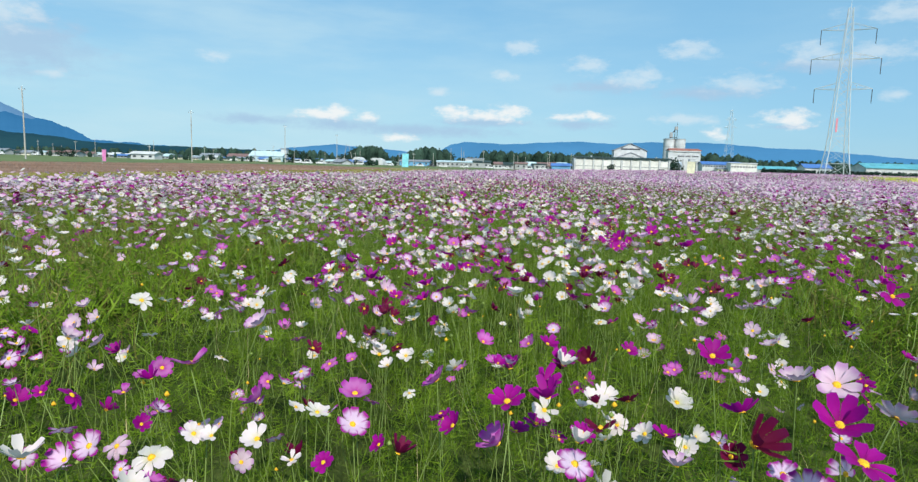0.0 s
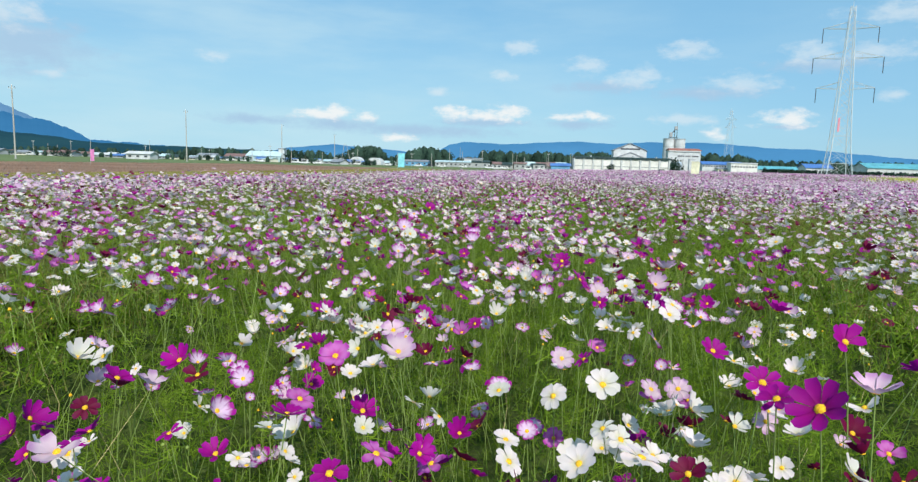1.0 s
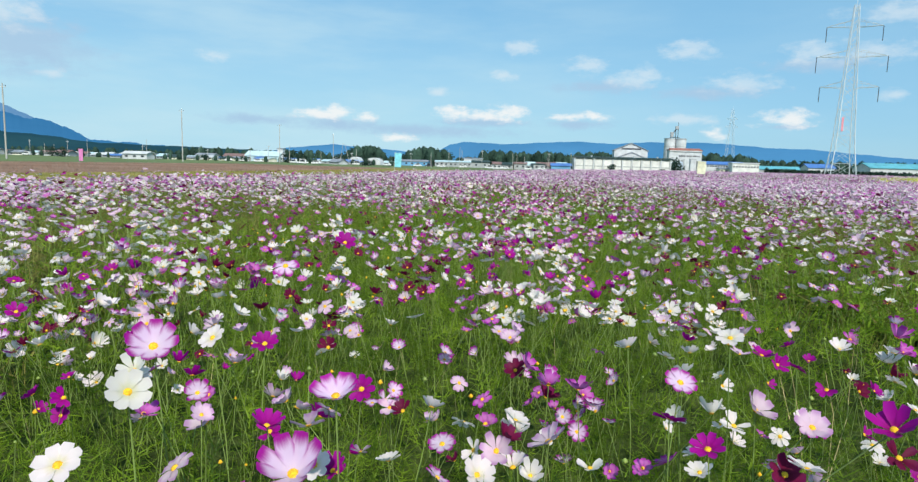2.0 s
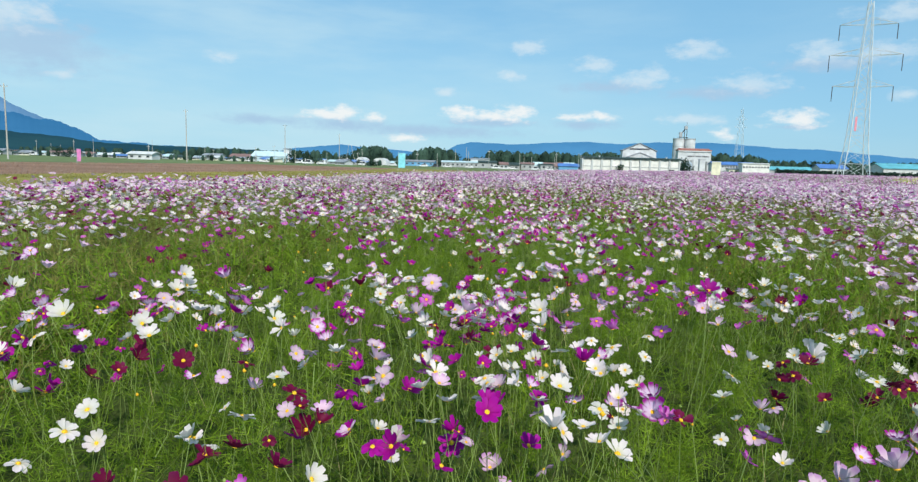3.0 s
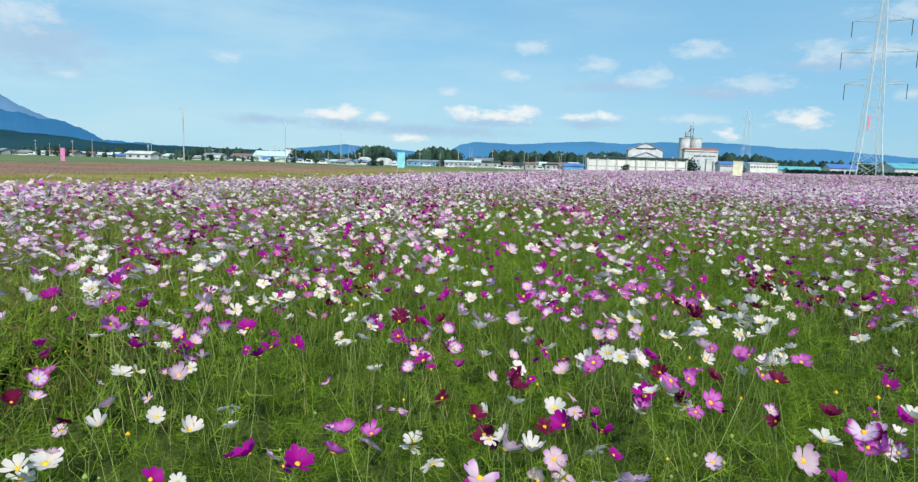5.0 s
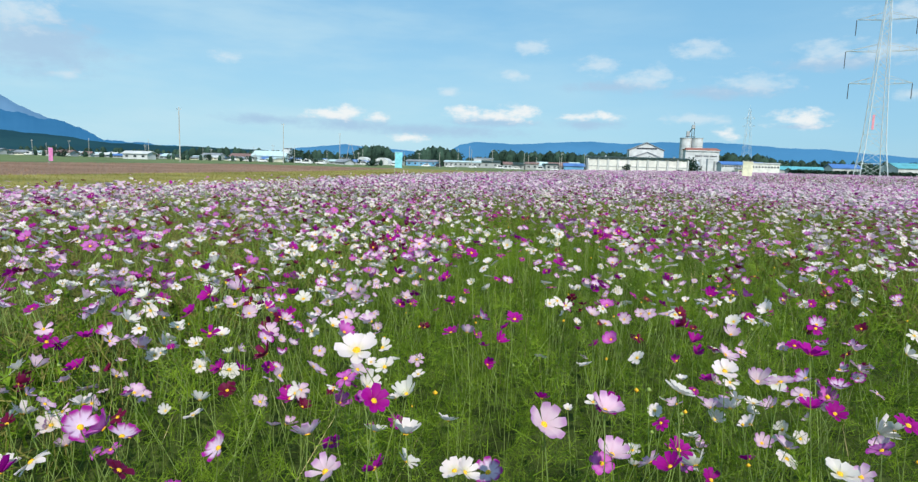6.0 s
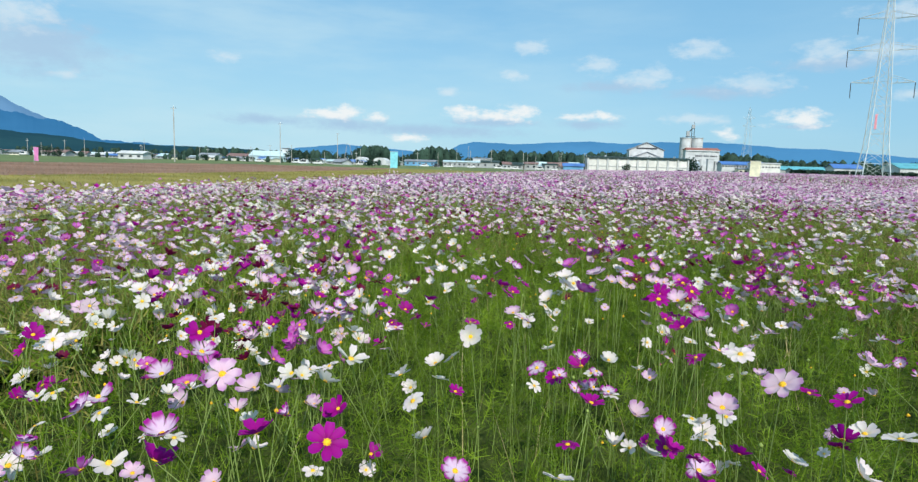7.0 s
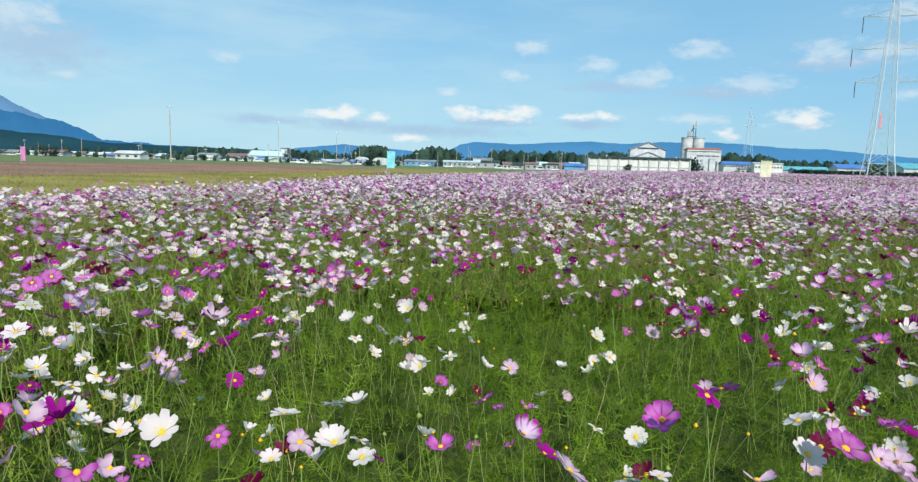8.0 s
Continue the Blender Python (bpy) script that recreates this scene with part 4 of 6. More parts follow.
def mill():
    """Grain mill: white block with a rust red roof edge, two silos, a leg elevator on top."""
    h = thing("grain_mill", pose(97.5, 430, 0.6), "white grain mill block with rust red roof edge", "mill")
    part("wall", boxed(0, 0, -0.8, 21, 7, 14.6), M_WALL, h)
    bm = boxed(-0.4, -0.4, 14.6, 21.4, 7.4, 15.2)
    ridge_v = [bm.verts.new(p) for p in ((0.4, -0.3, 15.2), (20.6, -0.3, 15.2), (20.2, 3.5, 16.2), (0.8, 3.5, 16.2))]
    bm.faces.new(ridge_v)
    ridge_v = [bm.verts.new(p) for p in ((20.6, 7.3, 15.2), (0.4, 7.3, 15.2), (0.8, 3.5, 16.2), (20.2, 3.5, 16.2))]
    bm.faces.new(ridge_v)
    part("roof", bm, M_REDROOF, h)
    part("parapet", boxed(0.2, -0.6, 13.9, 20.8, -0.02, 14.55), M_WALL, h)
    for x in (6.6, 7.7, 8.8, 9.9, 11.8, 12.9, 14.0, 15.8, 16.9, 18.0, 19.1):
        part("sign_bar", boxed(x - 0.4, -0.12, 10.5, x + 0.4, -0.01, 11.4), M_PORCELAIN, h)
    openings(h, 0, [9.5], 2.0, 9.0, 1.6, "downpipe_duct", M_GREYWALL)
    openings(h, 0, [4, 15], -0.3, 3.4, 3.4, "shutter_door", M_GREYWALL)
    for i, x in enumerate((104.4, 112.0)):
        s = thing("silo", pose(x, 461, 0.6), "tall round pale concrete grain silo", "silo", "silos of the mill")
        bm = bmesh.new()
        tube(bm, [(0, 0, -1), (0, 0, 23.2)], 3.75, 28)
        part("shell", bm, M_WALL, s, smooth=False)
        part("rim", tube(bmesh.new(), [(0, 0, 23.2), (0, 0, 23.8)], 3.9, 28), M_GREYWALL, s)
        for z in (6, 12, 18):
            part("band", tube(bmesh.new(), [(0, 0, z), (0, 0, z + 0.25)], 3.8, 28), M_GREYWALL, s)
    e = thing("leg_elevator", pose(108.6, 460, 0.6), "dark steel elevator leg on top of silos", "elevator")
    for dx in (-0.8, 0.8):
        part("post", tube(bmesh.new(), [(dx, 0, 0), (dx, 0, 31)], 0.22), M_PORCELAIN, e)
    part("head", boxed(-1.1, -0.8, 30, 1.1, 0.8, 32.4, bevel=0.2), M_GREYWALL, e)
    part("spout", tube(bmesh.new(), [(0, 0, 31), (-3.2, 0, 26.5), (-4.0, 0, 24.2)], 0.35), M_PORCELAIN, e)
    part("platform", boxed(-4.5, -1.2, 24.4, 1.6, 1.2, 24.7), M_PORCELAIN, e)
    part("hopper", boxed(-4.3, -0.8, 24.7, -2.3, 0.8, 28.2, bevel=0.2), M_GREYWALL, e)
    part("mast", tube(bmesh.new(), [(0.6, 0, 32.4), (0.6, 0, 35)], 0.12), M_PORCELAIN, e)
    for i, x in enumerate((98.8, 102.5)):
        k = thing("tank", pose(x, 420, 0.6), "bluish steel storage tank beside the mill", "tank", "tanks of the mill")
        part("shell", tube(bmesh.new(), [(0, 0, 0), (0, 0, 6.2), (0, 0, 7.2)], [1.9, 1.9, 0.6], 16), M_METALTANK, k)
        part("ladder", boxed(-0.25, -2.05, 0, 0.25, -1.9, 6.2), M_STEEL, k)


def gable_hall():
    h = house(60.6, 363, 18.0, 8, 11.4, 15.4, M_WALL, M_GREYROOF, "white gabled hall with dark writing band under the roof", along=False, category="hall", name="gabled_hall")
    for i in range(9):
        part("sign_bar", boxed(-5.2 + i * 1.18, -4.15, 11.9, -4.15 + i * 1.18, -4.02, 12.7), M_PORCELAIN, h)
    bm = boxed(-6.5, -6.0, -0.4, 6.5, -4.0, 7.6)
    p = [bm.verts.new(v) for v in ((-6.5, -6.0, 7.6), (6.5, -6.0, 7.6), (0, -6.0, 10.1))]
    bm.faces.new(p)
    part("porch", bm, M_WALL, h)
    for s in (-1, 1):
        bm = bmesh.new()
        v = [bm.verts.new(q) for q in ((s * 7.0, -6.4, 7.5), (0, -6.4, 10.2), (0, -3.9, 10.2), (s * 7.0, -3.9, 7.5),
                                       (s * 7.0, -6.4, 7.9), (0, -6.4, 10.6), (0, -3.9, 10.6), (s * 7.0, -3.9, 7.9))]
        for q in ((0, 1, 2, 3), (4, 5, 6, 7), (0, 1, 5, 4), (0, 3, 7, 4)):
            bm.faces.new([v[i] for i in q])
        part("porch_roof", bm, M_GREYROOF, h)


warehouse()
mill()
gable_hall()
house(122.8, 402, 24, 10, 5.6, 7.2, M_WALL, M_BLUEROOF, "white two-storey office with blue roof and window rows", windows=15, wz=(4.0, 4.9), ww=1.1, category="office", name="office")
house(131, 388, 15, 8, 6.5, 6.7, M_PANEL, M_WALL, "white flat-roofed office block with window rows", windows=9, wz=(3.9, 4.9), ww=1.0, category="office", name="office")
house(122, 392.5, 8, 6, 3.0, 3.6, M_CREAM, M_GREYROOF, "low cream annex in front of the office", windows=3, category="annex", name="annex")
for x, y, w, d, e, r, wall, roof, label in (
        (148, 392, 36, 14, 3.4, 5.2, M_GREYWALL, M_TEAL, "long low shed with teal roof"),
        (141, 362, 12, 10, 2.8, 4.2, M_GREYWALL, M_TEAL, "low shed with teal roof"),
        (194, 341, 42, 16, 5.2, 7.6, M_WALL, M_TEAL, "long white shed with teal roof"),
        (252, 345, 60, 16, 5.4, 7.8, M_WALL, M_TEAL, "very long white shed with teal roof")):
    house(x, y, w, d, e, r, wall, roof, label, windows=4, category="shed", group="sheds with teal roofs", name="shed")
house(147, 331, 12.5, 9, 4.4, 6.2, M_WALL, M_BLUEROOF, "white house with blue roof near the pylon", windows=4)
for x0, x1 in ((104, 126), (127, 152), (153, 185)):
    g = np.random.default_rng(int(x0))
    n = 2600
    c = np.stack([g.uniform(x0, x1, n), g.uniform(281, 283, n), 0.5 + g.uniform(0, 2.9, n)], -1)
    a = g.normal(0, 0.28, (n, 3))
    b = g.normal(0, 0.28, (n, 3))
    v = np.stack([c - a, c - b, c + a, c + b], 1).reshape(-1, 3)
    tagged(new("hedge", mesh_np("hedge", v, np.arange(len(v)).reshape(-1, 4), [M_TREE])), "low dark green clipped hedge", "hedge", "hedges", "stuff")

# the town on the other side
house(-183, 440, 25, 14, 3.8, 7.2, M_PALEROOF, M_PALEROOF, "large shed with pale blue metal roof", windows=5, category="shed", name="shed")
house(-171.5, 440, 4.0, 5, 9.4, 9.5, M_WALL, M_GREYROOF, "narrow white tower block by the shed", category="tower", name="stair_tower")
house(-206, 444, 18, 9, 3.0, 4.8, M_WALL, M_BROWNROOF, "white house with brown tile roof", windows=5)
house(-222, 430, 13, 8, 3.2, 4.4, M_WALL, M_GREYROOF, "low white house with flat grey roof", windows=4)
house(-165.5, 262, 11, 6, 2.3, 3.2, M_WALL, M_WALL, "low white greenhouse-like shed", windows=3, category="shed", name="shed")
house(-75, 440, 21, 12, 3.0, 4.0, M_BLUEWALL, M_GREYROOF, "low blue and grey sheet-clad factory hall", windows=5, category="factory", name="factory")
house(-47, 446, 26, 12, 3.4, 4.2, M_GREYWALL, M_PALEROOF, "grey works building with pale roof", windows=8, category="factory", name="factory")
house(-34, 455, 13, 10, 6.2, 6.6, M_WALL, M_GREYROOF, "white two-storey works office", windows=6, category="office", name="office")
house(-27, 430, 12, 6, 3.6, 4.8, M_GREYWALL, M_DARKROOF, "small grey outbuilding with dark roof", windows=2, category="shed", name="shed")
house(21, 335, 10, 6, 2.4, 3.6, M_BLUEWALL, M_BLUEROOF, "low shed under a bright blue cover", category="shed", name="shed")
g = np.random.default_rng(77)
roofs = [M_GREYROOF, M_BROWNROOF, M_PALEROOF, M_DARKROOF, M_BLUEROOF, M_WALL]
for i in range(105):
    x = -430 + 3.25 * i + g.uniform(-2, 2)
    y = g.uniform(310, 460) - 0.02 * (x + 330)
    if -190 < x < -110:
        y += 60
    w, e = g.uniform(4.0, 8.0), g.uniform(1.1, 2.0)
    r = int(g.integers(0, 6))
    house(x, y, w, g.uniform(6, 9), e, e + g.uniform(0.5, 1.3), (M_WALL, M_GREYWALL, M_CREAM, M_GREYWALL)[int(g.integers(0, 4))], roofs[r],
          "small " + ("grey-roofed", "brown-roofed", "pale-roofed", "dark-roofed", "blue-roofed", "white-roofed")[r] + " house at the edge of town",
          g.uniform(-25, 25), windows=int(g.integers(2, 5)), group="houses of the town")
for i in range(9):
    x = -12 + 4.2 * i + g.uniform(-1, 1)
    house(x, 345 + g.uniform(-6, 12), g.uniform(4, 7), 6, g.uniform(2.0, 3.2), g.uniform(3.2, 4.2), (M_WALL, M_GREYWALL)[i % 2], roofs[int(g.integers(0, 4))],
          "small white and grey shed by the trees", g.uniform(-15, 15), windows=2, category="shed", group="sheds by the trees", name="shed")

def arch_shed(x, y, wide, deep, tall, label):
    """A round-roofed white tunnel shed with a dark doorway."""
    h = thing("arched_shed", pose(x, y, float(rise(x, y))), label, "shed", "arched sheds")
    bm = bmesh.new()
    rows = []
    for yy in (-deep / 2, deep / 2):
        rows.append([bm.verts.new((-wide / 2 * math.cos(a), yy, tall * math.sin(a) ** 0.75)) for a in (math.pi * k / 12 for k in range(13))])
    for a, b, c, d in zip(rows[0], rows[0][1:], rows[1][1:], rows[1]):
        bm.faces.new((a, b, c, d))
    bm.faces.new(rows[0])
    bm.faces.new(rows[1][::-1])
    bmesh.ops.recalc_face_normals(bm, faces=bm.faces)
    part("cover", bm, M_WALL, h)
    part("doorway", boxed(-wide * 0.18, -deep / 2 - 0.1, 0, wide * 0.18, -deep / 2 + 0.05, tall * 0.6), M_GREYWALL, h)


arch_shed(-111, 420, 7.5, 12, 4.8, "white arched tunnel shed on the plain")
arch_shed(-98, 420, 10.0, 12, 4.6, "wide white arched tunnel shed")
arch_shed(-125, 424, 6.5, 10, 4.2, "small white arched tunnel shed")
for x, w, h in ((97.5, 3.0, 5.2), (109.5, 3.6, 8.6), (113.2, 2.2, 7.2)):
    b = thing("storage_bin", pose(x, 417, 0.6), "pale steel storage bin before the mill", "bin", "storage bins")
    part("body", boxed(-w / 2, -1.5, 0.0, w / 2, 1.5, h, bevel=0.15), M_METALTANK if w == 3.0 else M_WALL, b)
    part("lid", boxed(-w / 2 - 0.15, -1.65, h, w / 2 + 0.15, 1.65, h + 0.3), M_GREYWALL, b)

tree(98, 412, 12.8, 11, 5, "round dark green tree before the mill")
tree(47, 333, 4.4, 4.2, 6, "small bushy tree before the warehouse")
tree(-62, 255, 4.0, 5.0, 7, "small round garden tree")
for i, (x, y, h) in enumerate(((-205, 268, 4.5), (-184, 300, 5.5), (-120, 320, 7.5), (-113, 322, 6.5), (-96, 330, 7), (-150, 290, 4), (-228, 290, 6))):
    tree(x, y, h, h * 0.9, 20 + i, "dark green tree among the houses")


# ---------------------------------------------------------------- poles, pylons, flags
def utility_pole(x, y, tall, label="tall slim grey utility pole", arms=True, r=0.19):
    p = thing("utility_pole", pose(x, y, float(rise(x, y))), label, "pole", "utility poles")
    part("shaft", tube(bmesh.new(), [(0, 0, -0.3), (0, 0, tall)], [r, r * 0.62], 8), M_POLE, p)
    part("cap", tube(bmesh.new(), [(0, 0, tall), (0, 0, tall + 0.12)], [r * 0.75, r * 0.5], 8), M_STEEL, p)
    if arms:
        part("crossarm", boxed(-0.8, -0.06, tall - 0.7, 0.8, 0.06, tall - 0.56), M_STEEL, p)
        for dx in (-0.7, 0.0, 0.7):
            part("insulator", tube(bmesh.new(), [(dx, 0, tall - 0.56), (dx, 0, tall - 0.3)], 0.06), M_PORCELAIN, p)
    return p


utility_pole(-113.4, 133, 16.3)
utility_pole(-117.5, 118, 16.3)
utility_pole(-106.9, 194, 16.4)
utility_pole(-102, 262, 16.4)
utility_pole(-99.5, 330, 16.0)
g = np.random.default_rng(88)
for i in range(26):
    x = -260 + 11.5 * i + g.uniform(-4, 4)
    utility_pole(x, g.uniform(285, 330), g.uniform(5.5, 9.5), "short concrete utility pole in the town", i % 3 == 0, 0.12)
for x, y, h in ((27, 333, 8.5), (-2, 330, 7.5), (14, 340, 7.0), (-31, 322, 10.5), (-34, 300, 9), (152, 320, 6.0)):
    utility_pole(x, y, h, "slim cable pole beside the sheds", False, 0.12)

frame_ = thing("pole_frame", pose(-88, 310, 0), "slim leaning frame of two pale poles", "pole frame")
for k, (xa, xb) in enumerate(((-2.2, -0.4), (3.2, 0.6))):
    part("leg", tube(bmesh.new(), [(xa, 0, -0.2), (xb, 0, 10.5 - 0.5 * k)], [0.12, 0.08], 6), M_POLE, frame_)
part("tie", tube(bmesh.new(), [(-0.4, 0, 10.4), (0.6, 0, 9.9)], 0.05, 5), M_STEEL, frame_)


def lattice(name, x, y, base_w, top_w, tall, waist, panels, arms, label, r, turn_=0.0):
    """A lattice tower on four legs, with crossarms and hanging insulators."""
    t = thing(name, pose(x, y, float(rise(x, y)), 0, 0, turn_), label, "pylon")

    def half(z):
        zw, ww = waist
        return (base_w + (ww - base_w) * z / zw if z < zw else ww + (top_w - ww) * (z - zw) / (tall - zw)) / 2
    zs = [0.0]
    for i in range(panels):
        zs.append(zs[-1] + (1.25 - 0.75 * i / panels))
    zs = [z * tall / zs[-1] for z in zs]
    for sx, sy in ((-1, -1), (1, -1), (1, 1), (-1, 1)):
        part("leg", tube(bmesh.new(), [(sx * half(z), sy * half(z), z - (0.5 if z == 0 else 0)) for z in zs], [r * (1.15 - 0.6 * z / tall) for z in zs], 5), M_STEEL, t)
    for i, (a, b) in enumerate(zip(zs, zs[1:])):
        ha, hb = half(a), half(b)
        for k in range(4):
            c, s = ((1, 0), (0, 1), (-1, 0), (0, -1))[k]
            def at(u, h_, z):
                return (c * u * h_ + s * h_, s * u * h_ - c * h_, z)
            bars = [(at(-1, ha, a), at(1, hb, b)), (at(1, ha, a), at(-1, hb, b))]
            if i % 2 == 0:
                bars.append((at(-1, hb, b), at(1, hb, b)))
            for bar in bars:
                part("brace", tube(bmesh.new(), bar, r * 0.3, 4), M_STEEL, t)
    for z, reach, drop in arms:
        h_ = half(z)
        for s in (-1, 1):
            bm = bmesh.new()
            for sy in (-1, 1):
                tube(bm, [(s * h_, sy * h_, z), (s * reach, 0, z + 0.3)], r * 0.5, 4)
                tube(bm, [(s * h_, sy * h_, z + 2.4), (s * reach, 0, z + 0.3)], r * 0.4, 4)
            for k in (0.3, 0.6):
                xx = s * (h_ + (reach - h_) * k)
                w = h_ * (1 - k)
                tube(bm, [(xx, -w, z + 0.1), (xx, w, z + 0.1)], r * 0.3, 4)
                tube(bm, [(xx, 0, z + 0.1), (xx, 0, z + 2.4 * (1 - k))], r * 0.3, 4)
            arm = part("crossarm", bm, M_STEEL, t)
            if drop:
                part("insulator", tube(bmesh.new(), [(s * reach, 0, z + 0.2), (s * reach, 0, z - drop)], 0.13, 6), M_PORCELAIN, arm)
    part("peak", tube(bmesh.new(), [(0, 0, tall - 0.5), (0, 0, tall + 3.0)], [r * 0.6, r * 0.25], 5), M_STEEL, t)
    return t


pyl = lattice("pylon", 116.7, 246, 8.6, 1.4, 61.5, (12.0, 5.9), 16,
              [(53.6, 8.9, 5.0), (43.2, 11.3, 5.4), (32.4, 9.4, 5.0)], "tall white steel lattice power pylon", 0.17, -12)
part("warning_sheet", boxed(-1.9, -2.9, 16.8, -1.2, -2.7, 21.8, bevel=0.05), M_RED, pyl, "faded red hanging warning sheet")
lattice("lattice_mast", 187, 590, 11.0, 1.4, 57.0, (14.0, 6.5), 10, [(48, 5.0, 0), (41, 5.5, 0)], "distant grey lattice mast", 0.13)


def banner(x, y, low, high, wide, cloth, label, sway):
    """A cloth banner on a pole, held by a top rod, slightly bellied by the wind."""
    b = thing("banner", pose(x, y, 0, 0, 0, 8), label, "banner", "banners round the field")
    part("pole", tube(bmesh.new(), [(0, 0, -0.2), (0, 0, high + 0.08)], [0.022, 0.016], 8), M_WALL, b)
    part("rod", tube(bmesh.new(), [(0, 0, high), (wide, 0, high + 0.02)], 0.012, 6), M_WALL, b)
    bm = bmesh.new()
    n, m = 7, 13
    grid = []
    for j in range(m):
        v = j / (m - 1)
        row = []
        for i in range(n):
            u = i / (n - 1)
            belly = 0.10 * math.sin(u * 2.6 + v * 3.0) * (0.3 + v) + sway * v * u
            row.append(bm.verts.new((u * wide * (1 - 0.05 * v), belly, high - 0.03 - v * (high - low))))
        grid.append(row)
    for j in range(m - 1):
        for i in range(n - 1):
            bm.faces.new((grid[j][i], grid[j][i + 1], grid[j + 1][i + 1], grid[j + 1][i]))
    part("cloth", bm, cloth, b)
    for k in range(5):
        part("tab", boxed(-0.03, -0.02, low + 0.1 + k * (high - low - 0.2) / 4, 0.03, 0.02, low + 0.18 + k * (high - low - 0.2) / 4), cloth, b)
    return b


banner(-66.9, 94, 0.55, 2.35, 0.62, M_PINKCLOTH, "pink cloth banner standing at the field edge", 0.1)
banner(-19.1, 99, 1.0, 3.15, 1.05, M_BLUECLOTH, "light blue cloth banner standing at the field edge", 0.1)
banner(19.75, 77, 1.4, 2.8, 1.0, M_CREAMCLOTH, "cream cloth banner standing among the flowers", 0.1)


def car(x, y, turn_, paint, label, long=4.2, tall=1.5):
    c = thing("car", pose(x, y, float(rise(x, y)) + 0.02, 0, 0, turn_), label, "car", "cars parked by the buildings")
    bm = boxed(-long / 2, -0.85, 0.3, long / 2, 0.85, 0.9, bevel=0.12)
    box(bm, -long * 0.28, -0.75, 0.88, long * 0.34, 0.75, tall, bevel=0.15)
    part("body", bm, paint, c)
    part("side_window", boxed(-long * 0.22, -0.78, 1.0, long * 0.28, -0.74, tall - 0.12), M_GLASS, c)
    for sx in (-0.32, 0.32):
        for sy in (-0.85, 0.65):
            w = part("wheel", tube(bmesh.new(), [(sx * long, sy, 0.31), (sx * long, sy + 0.2, 0.31)], 0.31, 12), M_TYRE, c)
            part("rim", tube(bmesh.new(), [(sx * long, sy - 0.01, 0.31), (sx * long, sy + 0.03, 0.31)], 0.18, 10), M_STEEL, w)


g = np.random.default_rng(99)
for i, (x, y) in enumerate(((-92, 262), (-86, 262), (-52, 318), (-46, 318), (-40, 319), (-8, 322), (4, 324), (72, 331), (107, 396), (-143, 318), (-152, 318), (-188, 290), (-110, 300), (-236, 262), (-214, 280), (-250, 300), (-128, 300), (-100, 285), (-76, 290), (-64, 300), (-30, 330), (-16, 326), (11, 328), (134, 392), (160, 326))):
    dark = i in (3, 7)
    car(x, y, g.uniform(-12, 12), M_CAR[int(dark)], "dark car parked beside the warehouse" if dark else "white car parked beside the buildings", tall=1.5 if i % 3 else 1.9)


# ---------------------------------------------------------------- single flowers along the path
BEND = []
for k in range(6):
    gg = np.random.default_rng(500 + k)
    a, b = gg.uniform(0, 6.28), gg.uniform(0.02, 0.06)
    bm = tube(bmesh.new(), [(b * math.cos(a) * math.sin(math.pi * v), b * math.sin(a) * math.sin(math.pi * v), v) for v in (0, 0.25, 0.5, 0.75, 1.0)],
              [0.0022, 0.002, 0.0017, 0.0015, 0.0014], 5)
    me = bpy.data.meshes.new("stem")
    bm.to_mesh(me), bm.free()
    me.materials.append(M_STEM)
    BEND.append(me)
PETAL_MESH = []
for k in range(6):
    row = []
    for c in (0.2, 0.42, 0.65, 0.92, 0.0):
        gg = np.random.default_rng(600 + k)
        p, uv = petal_points(gg, c, 0.6)
        row.append(mesh_np("petal", p, PETAL_QUADS, [PETALS[k]], None, uv, smooth=True))
    PETAL_MESH.append(row)
d, dq, dt = disc_points()
DISC_MESH = mesh_np("flower_centre", d, [dq, dt], [M_DISC], smooth=True)
COLOUR_WORDS = ["white", "pale lilac", "pink", "deep magenta", "dark crimson", "white magenta-rimmed"]


def cosmos(p, kind_, turn_, size_, g):
    """One cosmos flower: stem, yellow centre and eight petals."""
    root = thing("cosmos_flower", Matrix.Translation((p[0], p[1], 0)), COLOUR_WORDS[kind_] + " cosmos flower with yellow centre on thin stem", "flower", "cosmos flowers along the path")
    s = new("stem", BEND[int(g.integers(0, 6))])
    s.parent = root
    s.matrix_basis = Matrix.Diagonal((1, 1, p[2], 1))
    head = Matrix.Translation((0, 0, p[2])) @ Matrix(turn_.tolist()).to_4x4() @ Matrix.Scale(size_, 4)
    c = new("flower_centre", DISC_MESH)
    c.parent = root
    c.matrix_basis = head
    shape = int(g.choice(5, p=[0.25, 0.3, 0.2, 0.1, 0.15]))
    gone = int(g.integers(0, 8)) if g.random() < 0.12 else -1
    for k in range(8):
        if k == gone:
            continue
        o = new("petal", PETAL_MESH[kind_][shape])
        o.parent = root
        o.matrix_basis = head @ Matrix.Rotation(k * math.pi / 4 + g.normal(0, 0.06), 4, "Z") @ Matrix.Translation((0, 0, 0.014 * (k % 2))) @ Matrix.Rotation(g.normal(0, 0.07), 4, "Y")
    return root


KIND = {"white": 0, "lilac": 1, "pink": 2, "magenta": 3, "crimson": 4, "rimmed": 5}
bed_rng = np.random.default_rng(700)


BESIDE = 0.72        # flowers farther from the path than this are joined
aside = []


